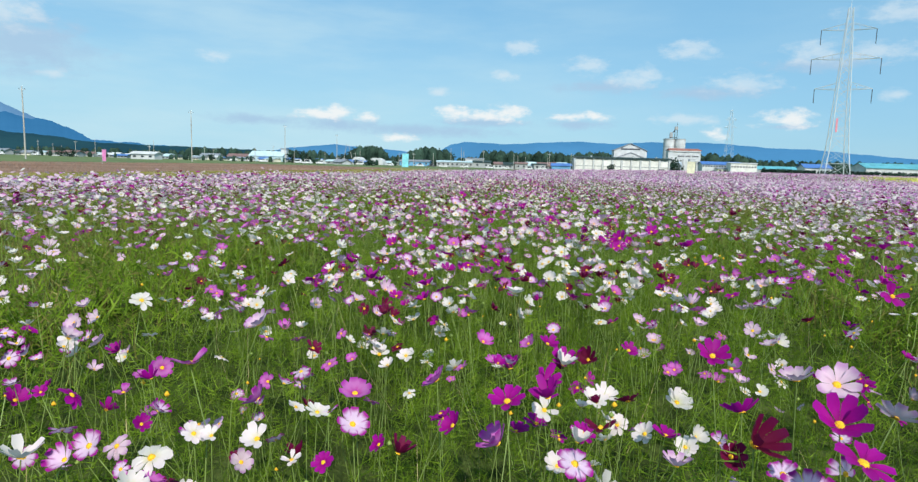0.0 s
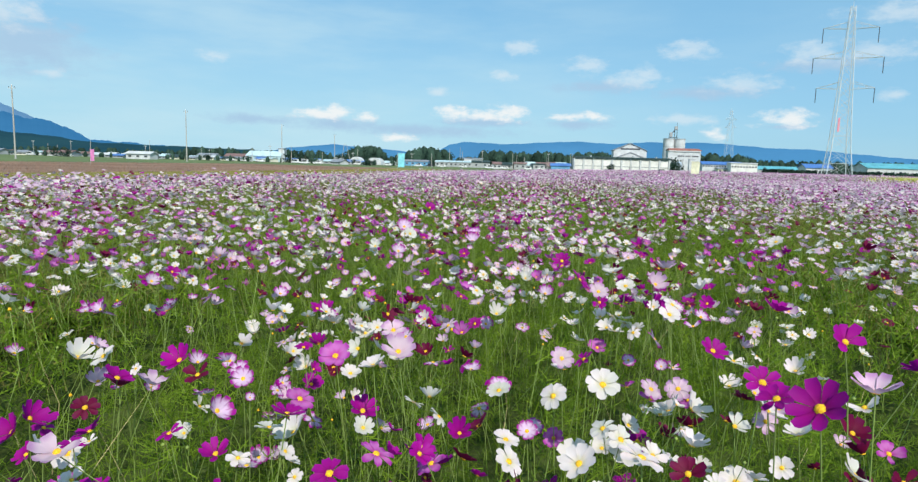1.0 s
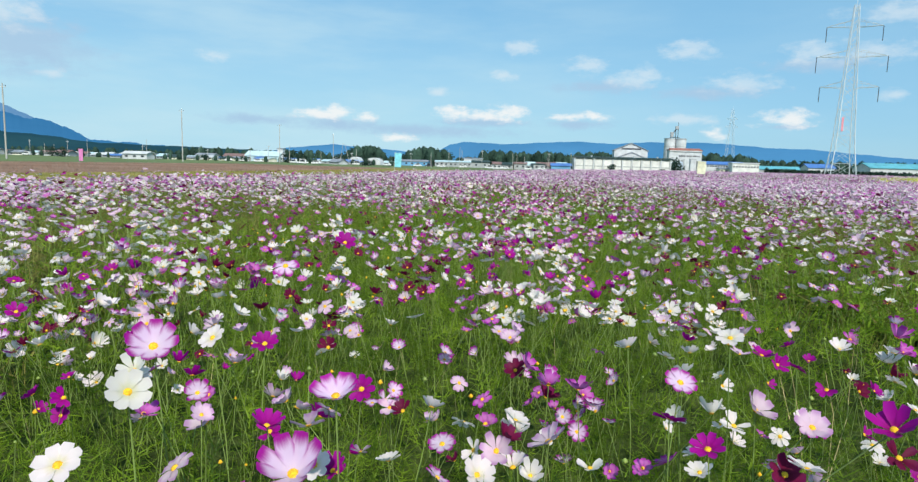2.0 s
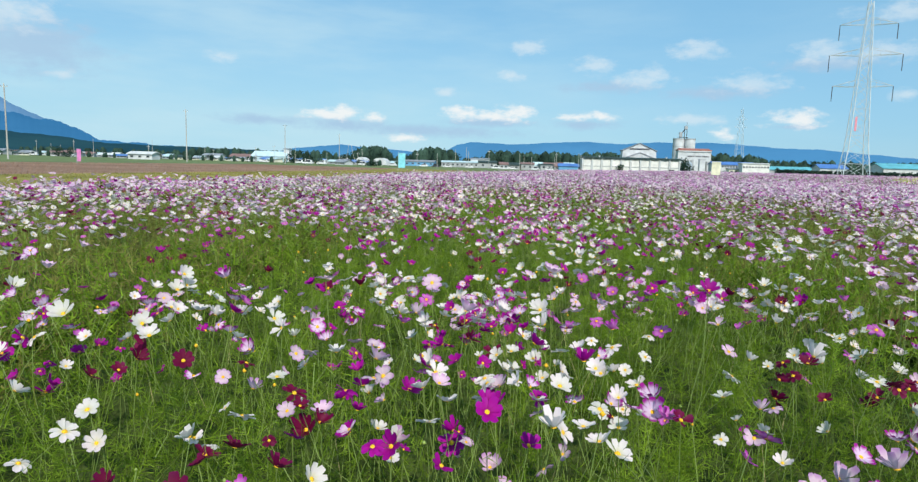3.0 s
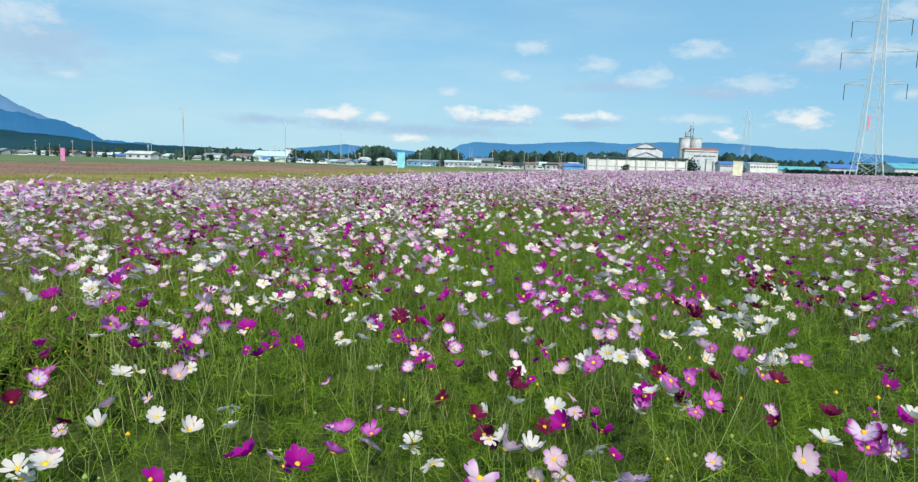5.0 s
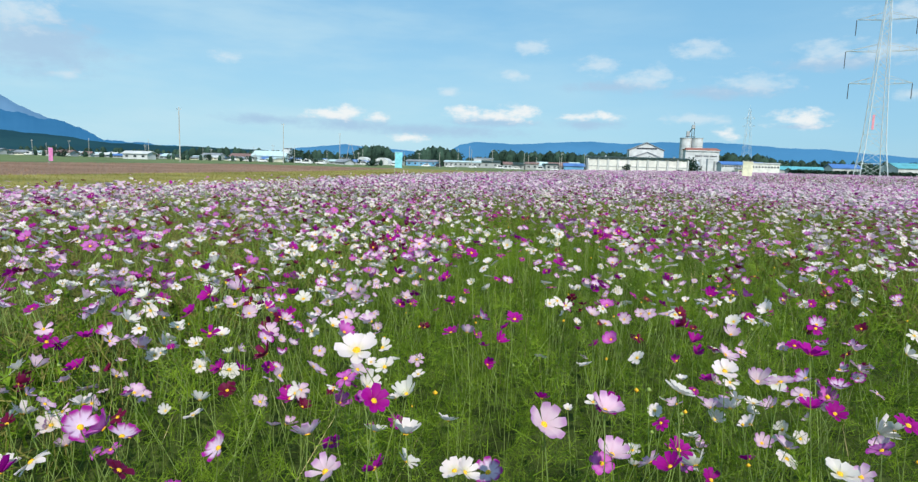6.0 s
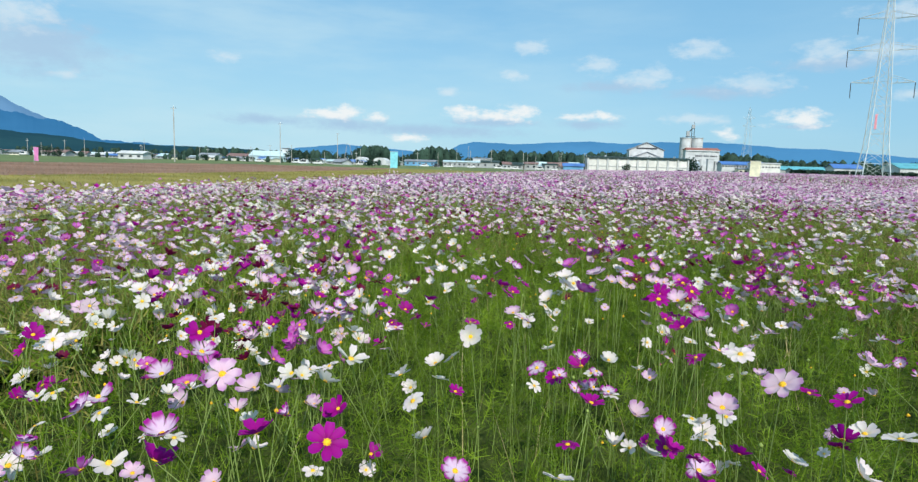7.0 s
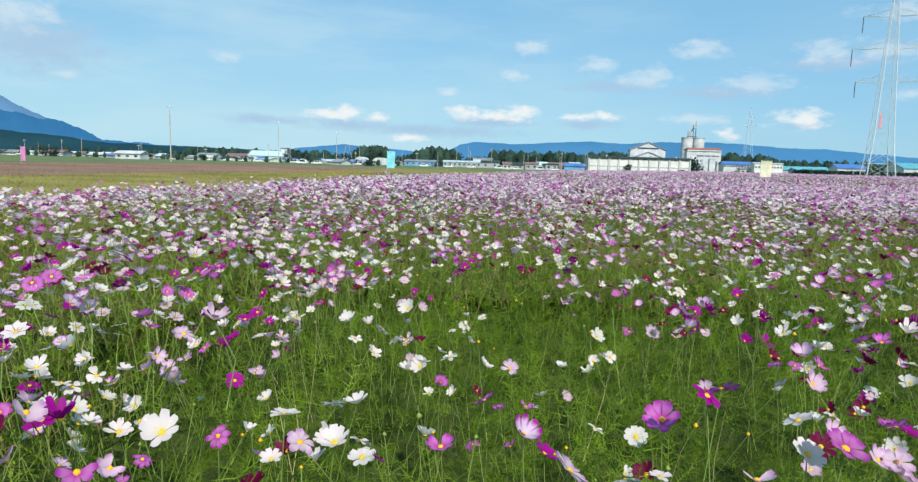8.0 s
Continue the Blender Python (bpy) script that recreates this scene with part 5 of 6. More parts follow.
def bed(colour, *heads):
    """Cosmos flowers of one colour: place, height and radius of each head."""
    turns = frames_of(bed_rng, len(heads), 0.22 if colour == "rimmed" else 0.38, 0.7 if colour == "rimmed" else 0.33)
    for (hx, hy, hz, hr), tn in zip(heads, turns):
        if abs(hx) < BESIDE:
            cosmos((hx, hy, hz), KIND[colour], tn, hr, bed_rng)
        else:
            aside.append(((hx, hy, hz), KIND[colour], tn, hr))


bed("white", (-1.12, 1.25, 0.9, 0.0452), (-0.82, 1.28, 0.91, 0.0454), (0.5, 1.87, 0.9, 0.0428), (-1.5, 2.31, 1.02, 0.0454), (-0.01, 2.81, 1.02, 0.0454), (1.27, 3.7, 1.09, 0.0454), (-1.3, 2.86, 0.89, 0.0336), (-1.26, 2.86, 0.89, 0.0336), (-0.97, 2.86, 0.65, 0.0336), (-0.42, 2.98, 0.65, 0.0317))
bed("lilac", (0.73, 1.43, 1.13, 0.05), (0.88, 1.46, 1.05, 0.0454), (0.76, 1.69, 1.05, 0.0454), (-0.82, 1.88, 1.07, 0.0454), (-0.81, 3.04, 0.9, 0.042), (-0.72, 3.31, 0.9, 0.0406), (0.64, 2.83, 0.83, 0.0336), (0.63, 2.83, 0.83, 0.0336), (1.17, 3.26, 0.9, 0.0379), (-0.69, 2.9, 0.73, 0.0336))
bed("pink", (-0.8, 1.42, 1.09, 0.0454), (-0.42, 1.57, 0.98, 0.0454), (-0.03, 1.5, 0.9, 0.0428), (-0.22, 1.74, 0.97, 0.0454), (-0.74, 1.68, 0.9, 0.0413), (0.78, 2.24, 0.9, 0.0406), (0.96, 3.24, 1.13, 0.05), (-1.06, 2.5, 0.84, 0.0336), (-1.16, 3.44, 0.91, 0.0454), (-0.98, 2.67, 0.79, 0.0336), (-1.09, 2.78, 0.8, 0.0336), (-1.34, 2.86, 0.9, 0.0336), (1.4, 3.93, 0.95, 0.0454))
bed("magenta", (0.58, 1.03, 1.13, 0.05), (0.62, 1.19, 1.13, 0.05), (-0.01, 1.38, 1.06, 0.0454), (0.53, 1.43, 1.05, 0.0454), (0.53, 1.67, 1.11, 0.0454), (0.09, 1.77, 0.92, 0.0454), (0.41, 1.62, 0.9, 0.0413), (0.07, 1.64, 0.9, 0.0386), (0.19, 1.6, 0.9, 0.0373), (0.16, 1.96, 0.98, 0.0454), (-0.21, 1.76, 0.86, 0.0336), (1.49, 2.58, 1.13, 0.05), (-0.93, 2.73, 1.06, 0.0454), (-0.42, 2.77, 0.98, 0.0454), (-0.42, 2.86, 1.03, 0.0454), (-0.35, 2.96, 0.99, 0.0454), (-0.76, 3.16, 0.99, 0.0454), (-0.38, 3.35, 1.02, 0.0454), (-0.63, 3.17, 0.9, 0.0413))
bed("magenta", (0.3, 3.35, 0.9, 0.0399), (0.62, 3.87, 1.13, 0.0454), (1.23, 3.61, 0.9, 0.042), (-1.13, 3.4, 0.9, 0.0392))
bed("crimson", (0.46, 1.17, 1.09, 0.0454), (-0.27, 1.41, 0.9, 0.0341), (-0.64, 2.91, 0.9, 0.042), (-0.07, 3.54, 0.9, 0.0452), (-0.11, 2.98, 0.9, 0.0336))
bed("rimmed", (0.14, 1.28, 0.97, 0.0454), (-1.01, 1.33, 0.9, 0.0406), (-0.41, 1.51, 0.92, 0.0454), (0.17, 2.69, 0.89, 0.0336), (0.45, 3.12, 0.9, 0.0386))
bed("white", (0.42, 3.04, 0.85, 0.0336), (-0.78, 3.04, 0.65, 0.0326), (-1.3, 3.06, 0.7, 0.0336), (-1.39, 3.65, 0.9, 0.0428), (0.32, 3.83, 0.95, 0.0454), (-1.53, 3.19, 0.65, 0.0298), (-0.79, 3.19, 0.65, 0.0307), (0.21, 3.9, 0.9, 0.0444), (-0.99, 3.74, 0.9, 0.0413), (0.28, 3.99, 1.06, 0.0454), (1.04, 3.37, 0.9, 0.0346), (-1.62, 3.32, 0.89, 0.0336), (-1.69, 3.57, 0.9, 0.0373), (1.38, 3.4, 0.9, 0.0346), (0.25, 3.36, 0.9, 0.0336), (0.43, 3.74, 0.9, 0.0392), (0.44, 3.89, 0.9, 0.0413), (0.57, 3.84, 0.9, 0.0406), (0.81, 3.54, 0.9, 0.0356), (0.17, 4.18, 0.95, 0.0454))
bed("white", (0.77, 4.19, 0.94, 0.0454), (0.91, 3.42, 0.86, 0.0336), (-1.3, 4.31, 0.94, 0.0454), (0.49, 3.59, 0.9, 0.0346), (0.04, 3.98, 0.9, 0.0373), (0.01, 4.33, 0.9, 0.042), (1.63, 4.16, 0.9, 0.0386), (2.04, 4.7, 0.91, 0.0454), (0.23, 4.58, 0.9, 0.0428), (0.38, 4.15, 0.89, 0.0336))
bed("lilac", (0.64, 3.04, 0.69, 0.0336), (0.6, 3.06, 0.86, 0.0336), (1.25, 3.4, 0.9, 0.0386), (-1.1, 3.5, 0.9, 0.0399), (1.5, 3.93, 0.91, 0.0454), (0.92, 3.27, 0.65, 0.0278), (-0.95, 4.02, 0.97, 0.0454), (-0.27, 4.1, 1.08, 0.0454), (1.11, 3.81, 0.9, 0.0392), (0.13, 3.63, 0.84, 0.0336), (-0.38, 4.57, 1.01, 0.0454), (0.59, 4.45, 0.9, 0.0428), (0.5, 4.43, 0.9, 0.0406))
bed("pink", (0.56, 3.56, 0.9, 0.0428), (0.91, 3.17, 0.9, 0.0351), (-0.29, 3.17, 0.81, 0.0336), (-0.07, 3.63, 0.9, 0.0406), (-0.42, 4, 1.09, 0.0454), (0.78, 3.3, 0.65, 0.0307), (-0.54, 4.06, 0.94, 0.0454), (1.17, 3.56, 0.68, 0.0336), (1.21, 4.02, 0.9, 0.0399), (0.18, 4.21, 0.81, 0.0336), (0.38, 4.87, 0.9, 0.0379))
bed("magenta", (-1.2, 3.82, 0.9, 0.0452), (0.39, 3.41, 0.9, 0.0362), (-0.81, 3.58, 0.9, 0.0386), (0.86, 3.73, 0.9, 0.0406), (1.09, 4.07, 1.12, 0.0454), (-1.11, 4.1, 0.95, 0.0454), (-0.37, 4.1, 0.9, 0.0444), (-0.65, 3.79, 0.9, 0.0373), (-0.64, 3.56, 0.88, 0.0336), (0.67, 4.39, 1.05, 0.0454), (0.96, 4.66, 1.13, 0.05), (0.27, 5.45, 1.13, 0.05), (0.28, 5.61, 1.13, 0.05))
bed("crimson", (-0.97, 4.3, 0.9, 0.0428), (-1.15, 4.17, 0.9, 0.0392))
bed("rimmed", (-0.42, 3.2, 0.9, 0.0341), (0.1, 4.2, 0.83, 0.0336))
bed("magenta", (0.56, 3.48, 1.22, 0.052), (0.54, 3.6, 1.19, 0.038), (0.82, 3.93, 1.22, 0.041), (0.28, 4.42, 0.99, 0.038), (-0.43, 3.68, 1.06, 0.038), (-0.81, 3.92, 1.08, 0.038), (-0.28, 3.5, 1.03, 0.038))
bed("lilac", (0.7, 3.58, 1.22, 0.039), (0.2, 4.32, 1.02, 0.038), (-0.73, 3.39, 1.09, 0.038))
bed("white", (0.25, 3.36, 1.17, 0.038), (0.18, 3.55, 1.06, 0.038), (0.05, 3.76, 0.95, 0.038), (-0.31, 3.97, 1.08, 0.038), (0.79, 4.56, 0.88, 0.038), (0.55, 4.47, 1.14, 0.038), (-1.2, 4.06, 1.02, 0.038))
bed("crimson", (-0.13, 4.66, 0.9, 0.038), (-1.17, 4.04, 0.88, 0.038))
bed("rimmed", (0.12, 4.26, 0.82, 0.034))
bed("rimmed", (-0.64, 6.14, 1.22, 0.052), (-0.75, 7.14, 1.22, 0.052), (-0.2, 5.94, 1.22, 0.043), (-0.08, 6.45, 0.91, 0.038), (0.45, 6.32, 1.15, 0.038))
bed("magenta", (-0.73, 7.84, 1.22, 0.052), (-0.3, 6.5, 1.02, 0.038), (0.5, 6.26, 1.03, 0.038), (0.43, 6.31, 1.07, 0.038), (-0.42, 6.18, 1.05, 0.038), (-0.58, 6.55, 1.11, 0.038), (0.75, 6.08, 1.17, 0.038))
bed("white", (0.67, 6.68, 1.16, 0.038), (-0.6, 5.82, 1.13, 0.038), (-0.33, 6.22, 0.95, 0.038), (0.02, 6.25, 0.94, 0.038), (0.6, 6.05, 1.1, 0.038), (0.1, 6.53, 0.95, 0.038), (-0.14, 6.68, 0.91, 0.038), (-0.23, 6.52, 0.82, 0.035), (0.44, 6.89, 1.06, 0.038), (-0.69, 6.48, 1.14, 0.038), (-0.89, 6.45, 1.05, 0.038))
bed("lilac", (0.63, 6.37, 1.08, 0.038), (0.74, 6.34, 1.06, 0.038), (-0.53, 6.02, 1.03, 0.038), (0.16, 6.09, 1.1, 0.038))
bed("crimson", (0.93, 6.35, 1, 0.038))
bed("lilac", (-0.67, 9.81, 1.19, 0.038), (-0.22, 9.68, 1.22, 0.038), (-0.1, 9.76, 1.1, 0.038), (0.9, 9.97, 1.05, 0.038), (-0.76, 9.9, 0.99, 0.038), (-0.65, 10.18, 0.82, 0.037), (0.23, 10.05, 1.22, 0.042))
bed("white", (-0.83, 9.68, 1.05, 0.038), (-0.15, 10.3, 0.97, 0.038), (0.02, 10.14, 1.02, 0.038), (0.1, 10.46, 1.02, 0.038), (1.16, 10.89, 0.95, 0.038), (1.32, 10.92, 1, 0.038), (0.18, 9.63, 1.15, 0.038), (0.76, 10.59, 0.82, 0.034), (-0.32, 10.27, 0.89, 0.038))
bed("pink", (0.04, 9.99, 1, 0.038))
bed("magenta", (0.8, 9.79, 1.22, 0.038), (-1.09, 9.87, 1.02, 0.038), (0.84, 10.75, 1.06, 0.038), (1.04, 10.89, 1, 0.038))
bed("rimmed", (-0.74, 10.04, 0.87, 0.038))
bed("lilac", (0.14, 11.15, 1.01, 0.038), (-0.46, 11.41, 0.82, 0.036), (-0.75, 11.04, 0.95, 0.038))
bed("magenta", (0.36, 11.32, 1.03, 0.038), (0.25, 11.16, 0.97, 0.038), (-0.27, 11.61, 0.82, 0.03), (-0.83, 11.5, 0.82, 0.037), (-0.03, 11.78, 0.91, 0.038), (-1.33, 12.4, 0.93, 0.038))
bed("pink", (0.6, 11.23, 1.22, 0.04), (-0.91, 11.82, 1.07, 0.038))
bed("rimmed", (-0.47, 11.52, 0.85, 0.038), (0.46, 11.54, 0.82, 0.033))
bed("white", (-0.57, 11.06, 0.97, 0.038), (-0.17, 11.31, 0.84, 0.038), (-0.04, 11.4, 0.82, 0.037), (0.29, 11.74, 1.13, 0.038), (0.48, 11.64, 0.96, 0.038), (0.91, 11.96, 0.82, 0.033), (0.69, 11.75, 0.85, 0.038), (0.38, 11.59, 0.82, 0.036))
bed("crimson", (-0.07, 11.77, 0.82, 0.036))
bed("white", (0.29, 12.62, 0.84, 0.0336), (-1, 12.78, 0.86, 0.0336), (0.88, 12.78, 0.88, 0.0336), (1.01, 12.79, 0.84, 0.0336), (-1.84, 12.79, 0.74, 0.0336), (0.82, 13.61, 0.96, 0.0436), (0.6, 13.12, 0.96, 0.0341))
bed("lilac", (0.35, 12.81, 0.96, 0.0351))
bed("pink", (0.36, 12.71, 0.74, 0.0336), (0.73, 13.09, 0.82, 0.0336))
bed("magenta", (-1.34, 12.75, 0.95, 0.0336))
bed("crimson", (-0.35, 12.74, 0.89, 0.0336))
bed("white", (-0.78, 15.92, 1.22, 0.052), (-0.54, 16, 0.89, 0.038), (-0.67, 16, 0.98, 0.038), (-0.01, 15.95, 1.16, 0.038), (0.43, 16.38, 0.82, 0.036), (0.2, 16.29, 1.11, 0.038), (0.31, 15.84, 1.04, 0.038))
bed("rimmed", (-1.36, 15.86, 0.98, 0.038), (-1.32, 15.67, 1.09, 0.038), (-0.45, 15.95, 0.92, 0.038), (-1.78, 16.4, 1.07, 0.038), (-1.15, 15.94, 0.93, 0.038))
bed("lilac", (-0.33, 15.68, 1.17, 0.038), (-0.19, 15.85, 1.14, 0.038), (-0.16, 15.91, 1.01, 0.038), (-0.9, 15.91, 1, 0.038), (-0.79, 15.72, 1.01, 0.038), (0.29, 16.13, 1.14, 0.038))
bed("magenta", (-0.73, 15.92, 0.92, 0.038), (0.05, 16.14, 0.93, 0.038), (0.35, 16.12, 1.22, 0.041), (0.62, 16.15, 1.04, 0.038), (-0.42, 17.12, 1.02, 0.038), (0.45, 16.31, 1.01, 0.038), (-0.72, 15.86, 1.12, 0.038))
bed("white", (-1.49, 17.45, 0.98, 0.0452), (-1.61, 17.28, 0.98, 0.0368), (0.6, 17.47, 0.98, 0.0373), (-1.39, 17.3, 0.86, 0.0336), (0.35, 17.55, 0.98, 0.0386), (-0.29, 17.54, 0.73, 0.0326), (0.77, 17.56, 0.97, 0.0336), (0.6, 17.72, 0.75, 0.0336), (0.33, 19.3, 1.1, 0.0454))
bed("lilac", (-1.4, 16.83, 0.98, 0.0436), (-1.01, 16.94, 1.02, 0.0454), (-1.68, 17.1, 1.02, 0.0454), (-1.53, 17.15, 0.98, 0.0386), (0.51, 17.22, 0.98, 0.0351), (-0.63, 17.19, 0.93, 0.0336), (-1.17, 17.46, 0.98, 0.0392), (-1.1, 17.34, 0.95, 0.0336), (-0.06, 17.46, 0.98, 0.0351))
bed("pink", (-1.11, 16.9, 0.98, 0.0386), (-0.01, 17.1, 0.96, 0.0336), (0.04, 17.68, 0.98, 0.0373), (-1.1, 18.99, 0.98, 0.0413))
bed("magenta", (-0.3, 16.84, 0.78, 0.0336), (-0.68, 16.99, 0.98, 0.0362), (-0.77, 17.56, 0.98, 0.0413), (0.11, 17.58, 0.95, 0.0336), (-0.45, 17.74, 0.88, 0.0336), (-1.1, 17.96, 0.86, 0.0336), (-0.14, 19.01, 0.98, 0.0428), (0.15, 19.29, 1.18, 0.0454))
bed("crimson", (-0.95, 17.96, 0.73, 0.0336))
bed("white", (-0.23, 19.94, 1.02, 0.0454), (-0.1, 20.09, 1.08, 0.0454), (-0.13, 20.25, 1.08, 0.0454), (-0.33, 19.61, 0.98, 0.0356), (-0.37, 19.7, 0.98, 0.0346), (-0.23, 19.61, 0.86, 0.0336), (-1.72, 19.65, 0.76, 0.0336), (-1.66, 19.68, 0.73, 0.0288), (-1.53, 19.88, 0.98, 0.0356), (-1.64, 19.76, 0.8, 0.0336), (-1.41, 19.78, 0.73, 0.0317))
bed("lilac", (-1.49, 18.89, 0.98, 0.0406), (-1.51, 19.31, 0.91, 0.0336), (-1.88, 20.22, 0.98, 0.0452), (0.17, 20.28, 1.06, 0.0454), (-1.28, 19.51, 0.97, 0.0336), (-1.7, 19.57, 0.85, 0.0336))
bed("pink", (-0.03, 19.97, 1.06, 0.0454), (0.49, 19.84, 0.98, 0.0428), (0.52, 19.99, 0.98, 0.0413), (0.23, 20.48, 1.14, 0.0454), (-0.08, 20.71, 1.08, 0.0454), (0.06, 20.73, 1.16, 0.0454), (0.7, 20.05, 0.98, 0.0373), (-1.41, 20.41, 0.98, 0.0413))
bed("magenta", (0.3, 19.19, 0.98, 0.0362), (0.28, 19.8, 1.1, 0.0454), (0.44, 20.03, 1.12, 0.0454), (-1.59, 20.12, 0.98, 0.0436), (-1.49, 19.49, 0.93, 0.0336), (-1.44, 19.61, 0.96, 0.0336), (-2.32, 20.59, 0.98, 0.0444), (0.37, 19.87, 0.98, 0.0356), (-1.41, 19.89, 0.98, 0.0356), (-1.7, 20.65, 0.98, 0.0444), (0.94, 20.77, 1.12, 0.0454), (-0.42, 20.27, 0.98, 0.0386))
bed("rimmed", (-1.55, 19.32, 0.97, 0.0336), (-1.25, 19.73, 0.98, 0.0362))
bed("white", (-0.19, 19.3, 1.22, 0.04), (-0.27, 19.28, 1.13, 0.038), (-1.56, 19.6, 0.88, 0.038), (-0.63, 20.3, 0.96, 0.038), (0.38, 20.14, 0.83, 0.038), (-1.68, 19.54, 0.82, 0.037))
bed("lilac", (-0.36, 19.42, 1.04, 0.038), (0.22, 19.19, 1.2, 0.038), (-1.25, 19.41, 1.02, 0.038), (-0.04, 19.58, 1.22, 0.044), (-1.16, 19.57, 1.17, 0.038), (-0.4, 19.56, 1.03, 0.038))
bed("pink", (-0.14, 19.17, 1.22, 0.039))
bed("magenta", (0.13, 19.1, 1.22, 0.043), (0.28, 19.64, 1.02, 0.038), (0.32, 19.39, 1.2, 0.038), (-1.61, 19.59, 0.88, 0.038), (-0.44, 19.87, 1.05, 0.038), (0.29, 19.19, 1.14, 0.038), (0.93, 20.36, 1.11, 0.038))
bed("rimmed", (0.13, 19.82, 1.19, 0.038), (-1.29, 19.64, 0.98, 0.038), (-1.26, 19.86, 0.88, 0.038))
bed("lilac", (-0.34, 20.23, 1.17, 0.038), (-0.94, 20.54, 1.03, 0.038), (0.56, 21.37, 0.98, 0.038), (-1.33, 20.88, 1.22, 0.039), (-1.52, 21.04, 1.12, 0.038), (-1.56, 20.72, 0.82, 0.037), (-1.49, 20.37, 1.13, 0.038), (0.58, 21.5, 1.04, 0.038))
bed("magenta", (-0.36, 20.81, 0.92, 0.038), (-1.5, 20.48, 1.07, 0.038), (-0.03, 20.54, 1.21, 0.038), (0.68, 21.04, 0.96, 0.038), (-1.55, 21.44, 0.82, 0.037))
bed("rimmed", (-0.42, 20.61, 1.06, 0.038), (-1.94, 20.91, 0.82, 0.032))
bed("white", (-0.73, 21.08, 0.82, 0.034), (-0.86, 20.55, 1.03, 0.038), (-1.01, 20.62, 1.06, 0.038), (-1.35, 21.28, 0.82, 0.032), (-1.22, 21.01, 0.82, 0.03), (-0.93, 20.99, 0.95, 0.038), (-1.14, 20.31, 1.14, 0.038), (0.19, 20.55, 1.09, 0.038), (0.17, 20.56, 1.16, 0.038), (-0.07, 21.08, 0.87, 0.038))
bed("pink", (-0.63, 20.72, 0.96, 0.038), (0.71, 22.06, 0.82, 0.033))
bed("crimson", (0.35, 20.83, 0.99, 0.038), (-0.06, 20.94, 0.82, 0.038))
bed("magenta", (0.28, 4.7, 1.2, 0.045), (-0.3, 4.77, 1.03, 0.038), (-0.28, 4.95, 0.93, 0.038), (1.07, 5.77, 0.99, 0.038), (-0.84, 5.11, 0.94, 0.038), (-0.48, 5.38, 0.92, 0.038), (-0.2, 5.24, 1, 0.038), (-1, 5.12, 0.82, 0.038), (-0.82, 5.58, 0.91, 0.038), (1.25, 5.65, 1.2, 0.039))
bed("white", (0.43, 4.9, 1.2, 0.045), (0.46, 4.78, 1.17, 0.038), (-0.73, 5.25, 0.97, 0.038), (-0.67, 5.17, 0.84, 0.038), (-0.13, 5.25, 1.03, 0.038), (-1.17, 5.16, 0.82, 0.035), (-1.12, 5.07, 0.82, 0.029), (0.62, 4.72, 1.12, 0.038), (-0.02, 5.47, 0.82, 0.026), (0.76, 5.51, 1, 0.038), (-0.57, 5.95, 1.2, 0.039), (1.59, 6.29, 1.2, 0.05))
bed("lilac", (0.35, 4.7, 1.16, 0.038), (0.57, 4.79, 1.18, 0.038), (0.67, 5.06, 1.2, 0.044), (-0.49, 5.37, 0.84, 0.038), (-0.66, 5.03, 0.87, 0.038), (0.19, 5.28, 0.82, 0.035), (1, 5.37, 1.16, 0.038))
bed("rimmed", (0.19, 5.35, 1.01, 0.038), (0.09, 5.42, 0.82, 0.038), (-0.36, 5.36, 0.82, 0.037), (-0.51, 5.3, 1.19, 0.038), (-0.19, 5.72, 1.2, 0.044), (-1.11, 5.34, 1.09, 0.038), (-1.1, 5.33, 0.95, 0.038), (0.84, 5.11, 0.99, 0.038), (-0.08, 5.23, 0.88, 0.038))
bed("crimson", (-0.87, 5.43, 0.82, 0.028), (-0.98, 5.25, 0.82, 0.031))
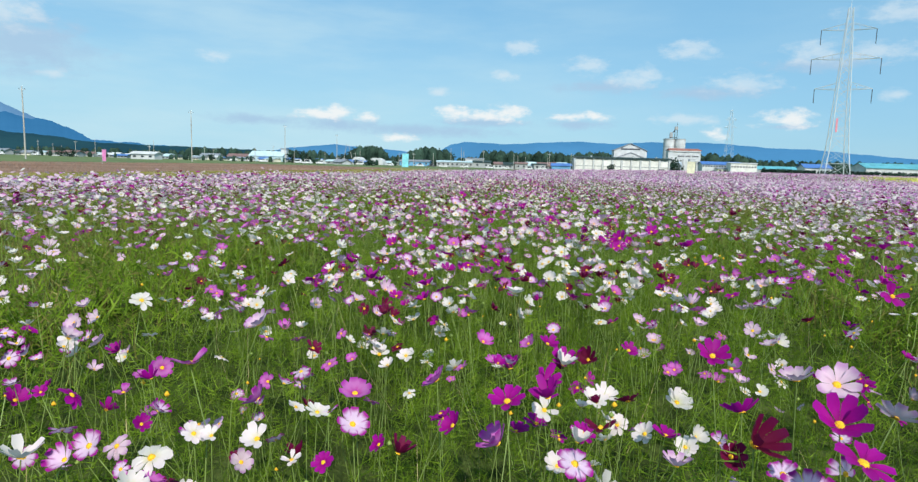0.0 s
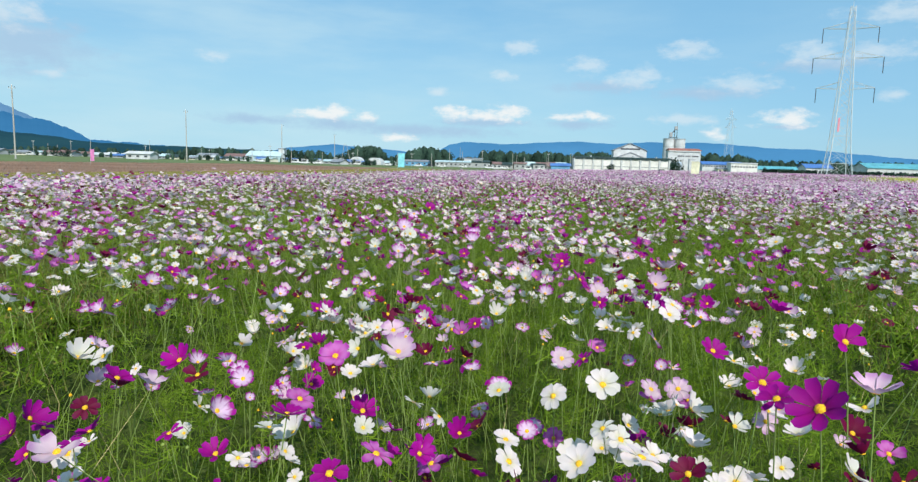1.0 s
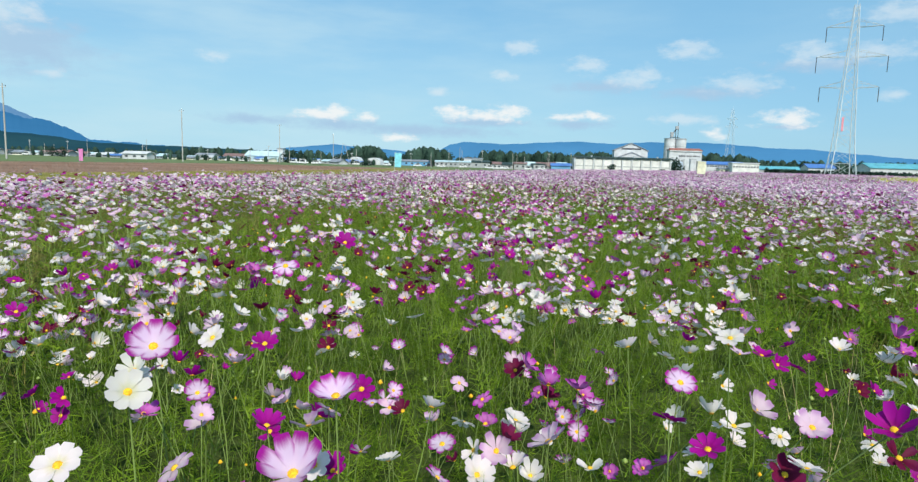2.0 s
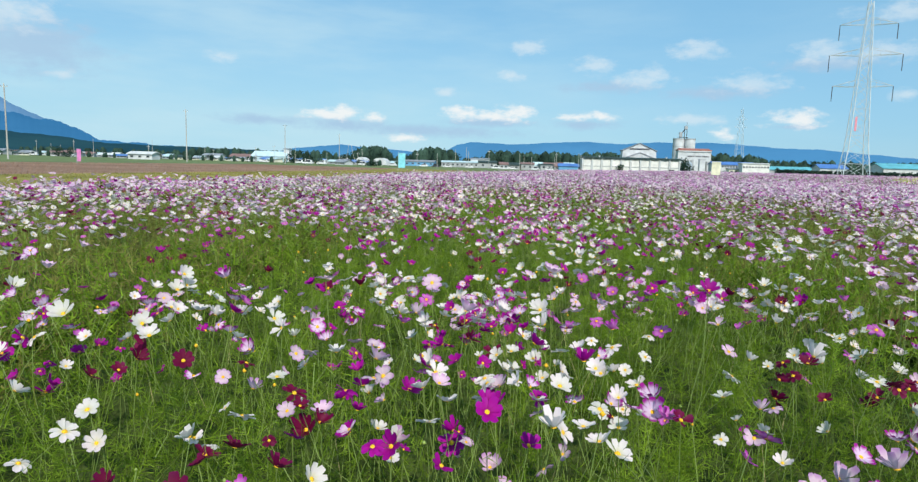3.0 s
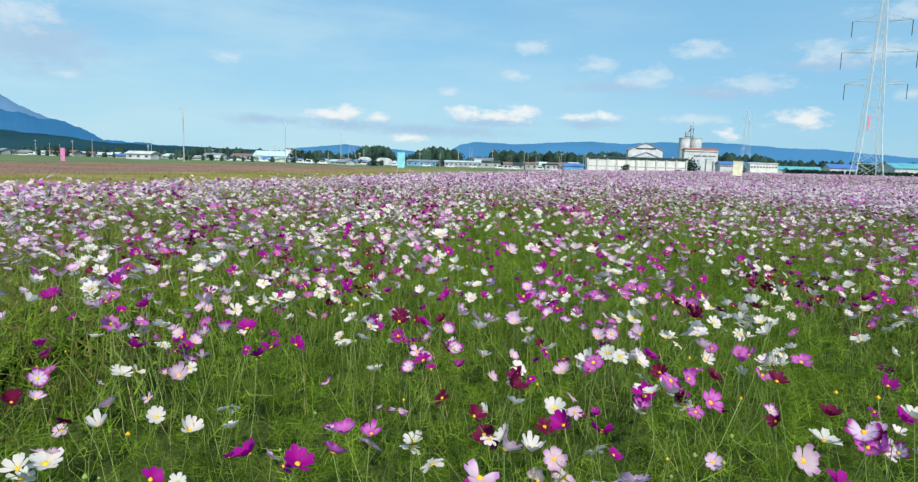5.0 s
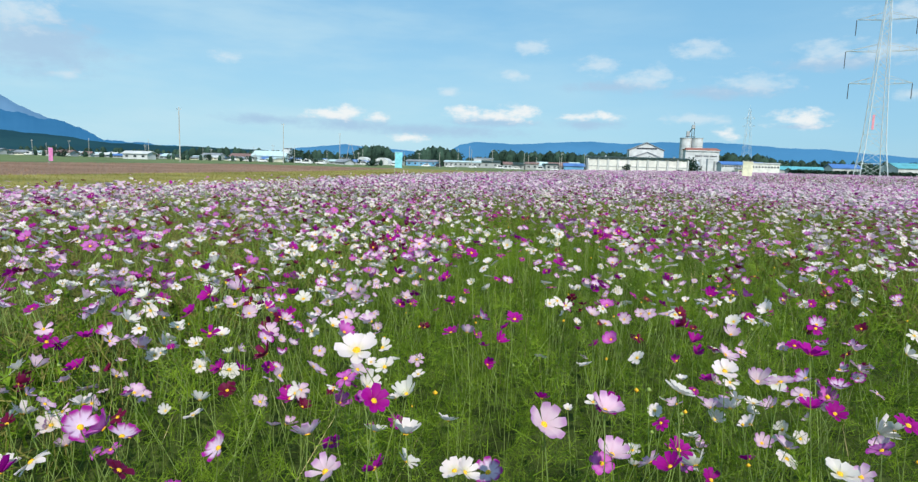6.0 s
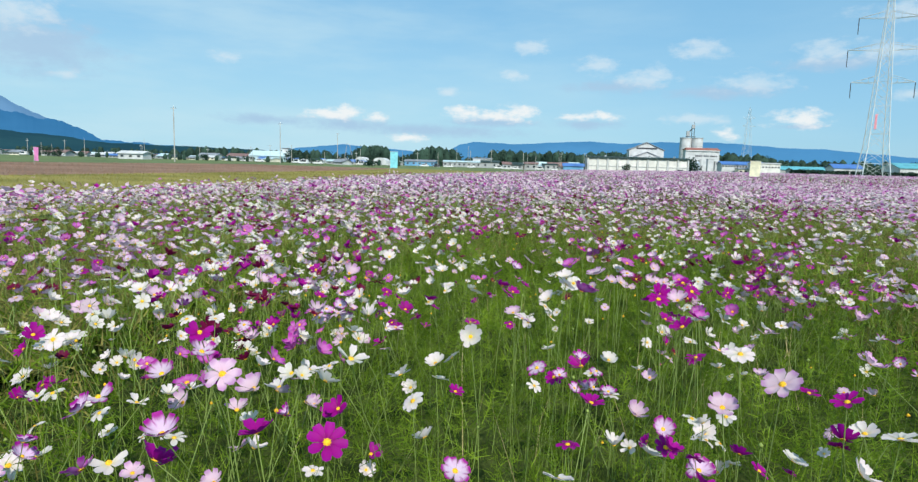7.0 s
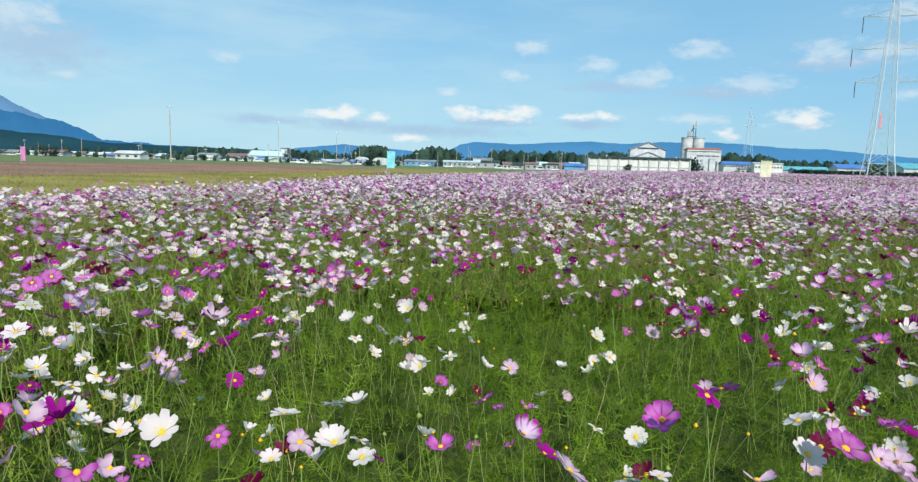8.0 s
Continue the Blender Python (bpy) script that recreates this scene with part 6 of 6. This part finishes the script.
bed("magenta", (-0.9, 18.02, 1.11, 0.038), (-0.68, 17.82, 1.2, 0.038), (-1.13, 18.02, 1.03, 0.038), (-1.28, 18.48, 1.18, 0.038), (-0.21, 18.56, 0.89, 0.038), (-0.16, 18.48, 1.05, 0.038), (0.07, 18.59, 0.89, 0.038), (0.63, 19, 0.94, 0.038), (0.42, 18.34, 1.15, 0.038), (-0.23, 19.08, 0.91, 0.038), (0.14, 18.78, 1.2, 0.041), (0.24, 18.97, 1.05, 0.038), (-0.6, 19.1, 0.82, 0.034))
bed("rimmed", (-1.06, 17.94, 1.13, 0.038), (-1.3, 18.02, 1.13, 0.038), (-1.4, 18.21, 1.08, 0.038), (-1.18, 18.31, 1.18, 0.038), (-1.28, 18.29, 1.12, 0.038), (-0.49, 18.14, 1, 0.038), (0.09, 18.72, 0.89, 0.038), (0.1, 18.36, 0.94, 0.038), (-0.3, 18.9, 1, 0.038))
bed("white", (-1.23, 18.01, 1.02, 0.038), (-0.77, 18.27, 1.2, 0.042), (-0.74, 18.74, 1, 0.038), (-0.66, 18.53, 1, 0.038), (-0.64, 18.64, 0.84, 0.038), (-0, 18.48, 0.92, 0.038), (0.58, 18.55, 0.99, 0.038), (0.47, 18.21, 1.12, 0.038), (0.44, 18.63, 0.86, 0.038), (0.46, 18.32, 0.98, 0.038), (-0.26, 18.16, 0.99, 0.038), (0.23, 18.52, 1.2, 0.039), (-1.67, 18.22, 0.87, 0.038), (-1.87, 18.63, 1.08, 0.038), (-0.52, 18.78, 1.13, 0.038), (-0.66, 18.97, 0.97, 0.038), (0.02, 19.49, 0.86, 0.038), (-0.92, 18.42, 0.82, 0.03))
bed("lilac", (-1.02, 18.11, 1.2, 0.043), (-1.04, 18.31, 1.09, 0.038), (-1.22, 18.58, 0.91, 0.038), (0.25, 18.29, 1.2, 0.044), (0.15, 18.38, 1.1, 0.038), (0.04, 18.92, 0.85, 0.038), (0.77, 18.92, 1.08, 0.038), (-1.06, 18.71, 0.98, 0.038))

# the flowers that stand aside of the path
pos, kind = np.array([a[0] for a in aside]), np.array([a[1] for a in aside])
scatter("cosmos_flowers", FINE, pos, kind, np.array([a[2] for a in aside]), np.array([a[3] for a in aside]), bed_rng,
        "large white, pink and magenta cosmos flowers beside the path", "flowers")
stems_np("cosmos_stems", pos, bed_rng, 3, 0.1, 0.0018, "thin pale green stems of larger cosmos")
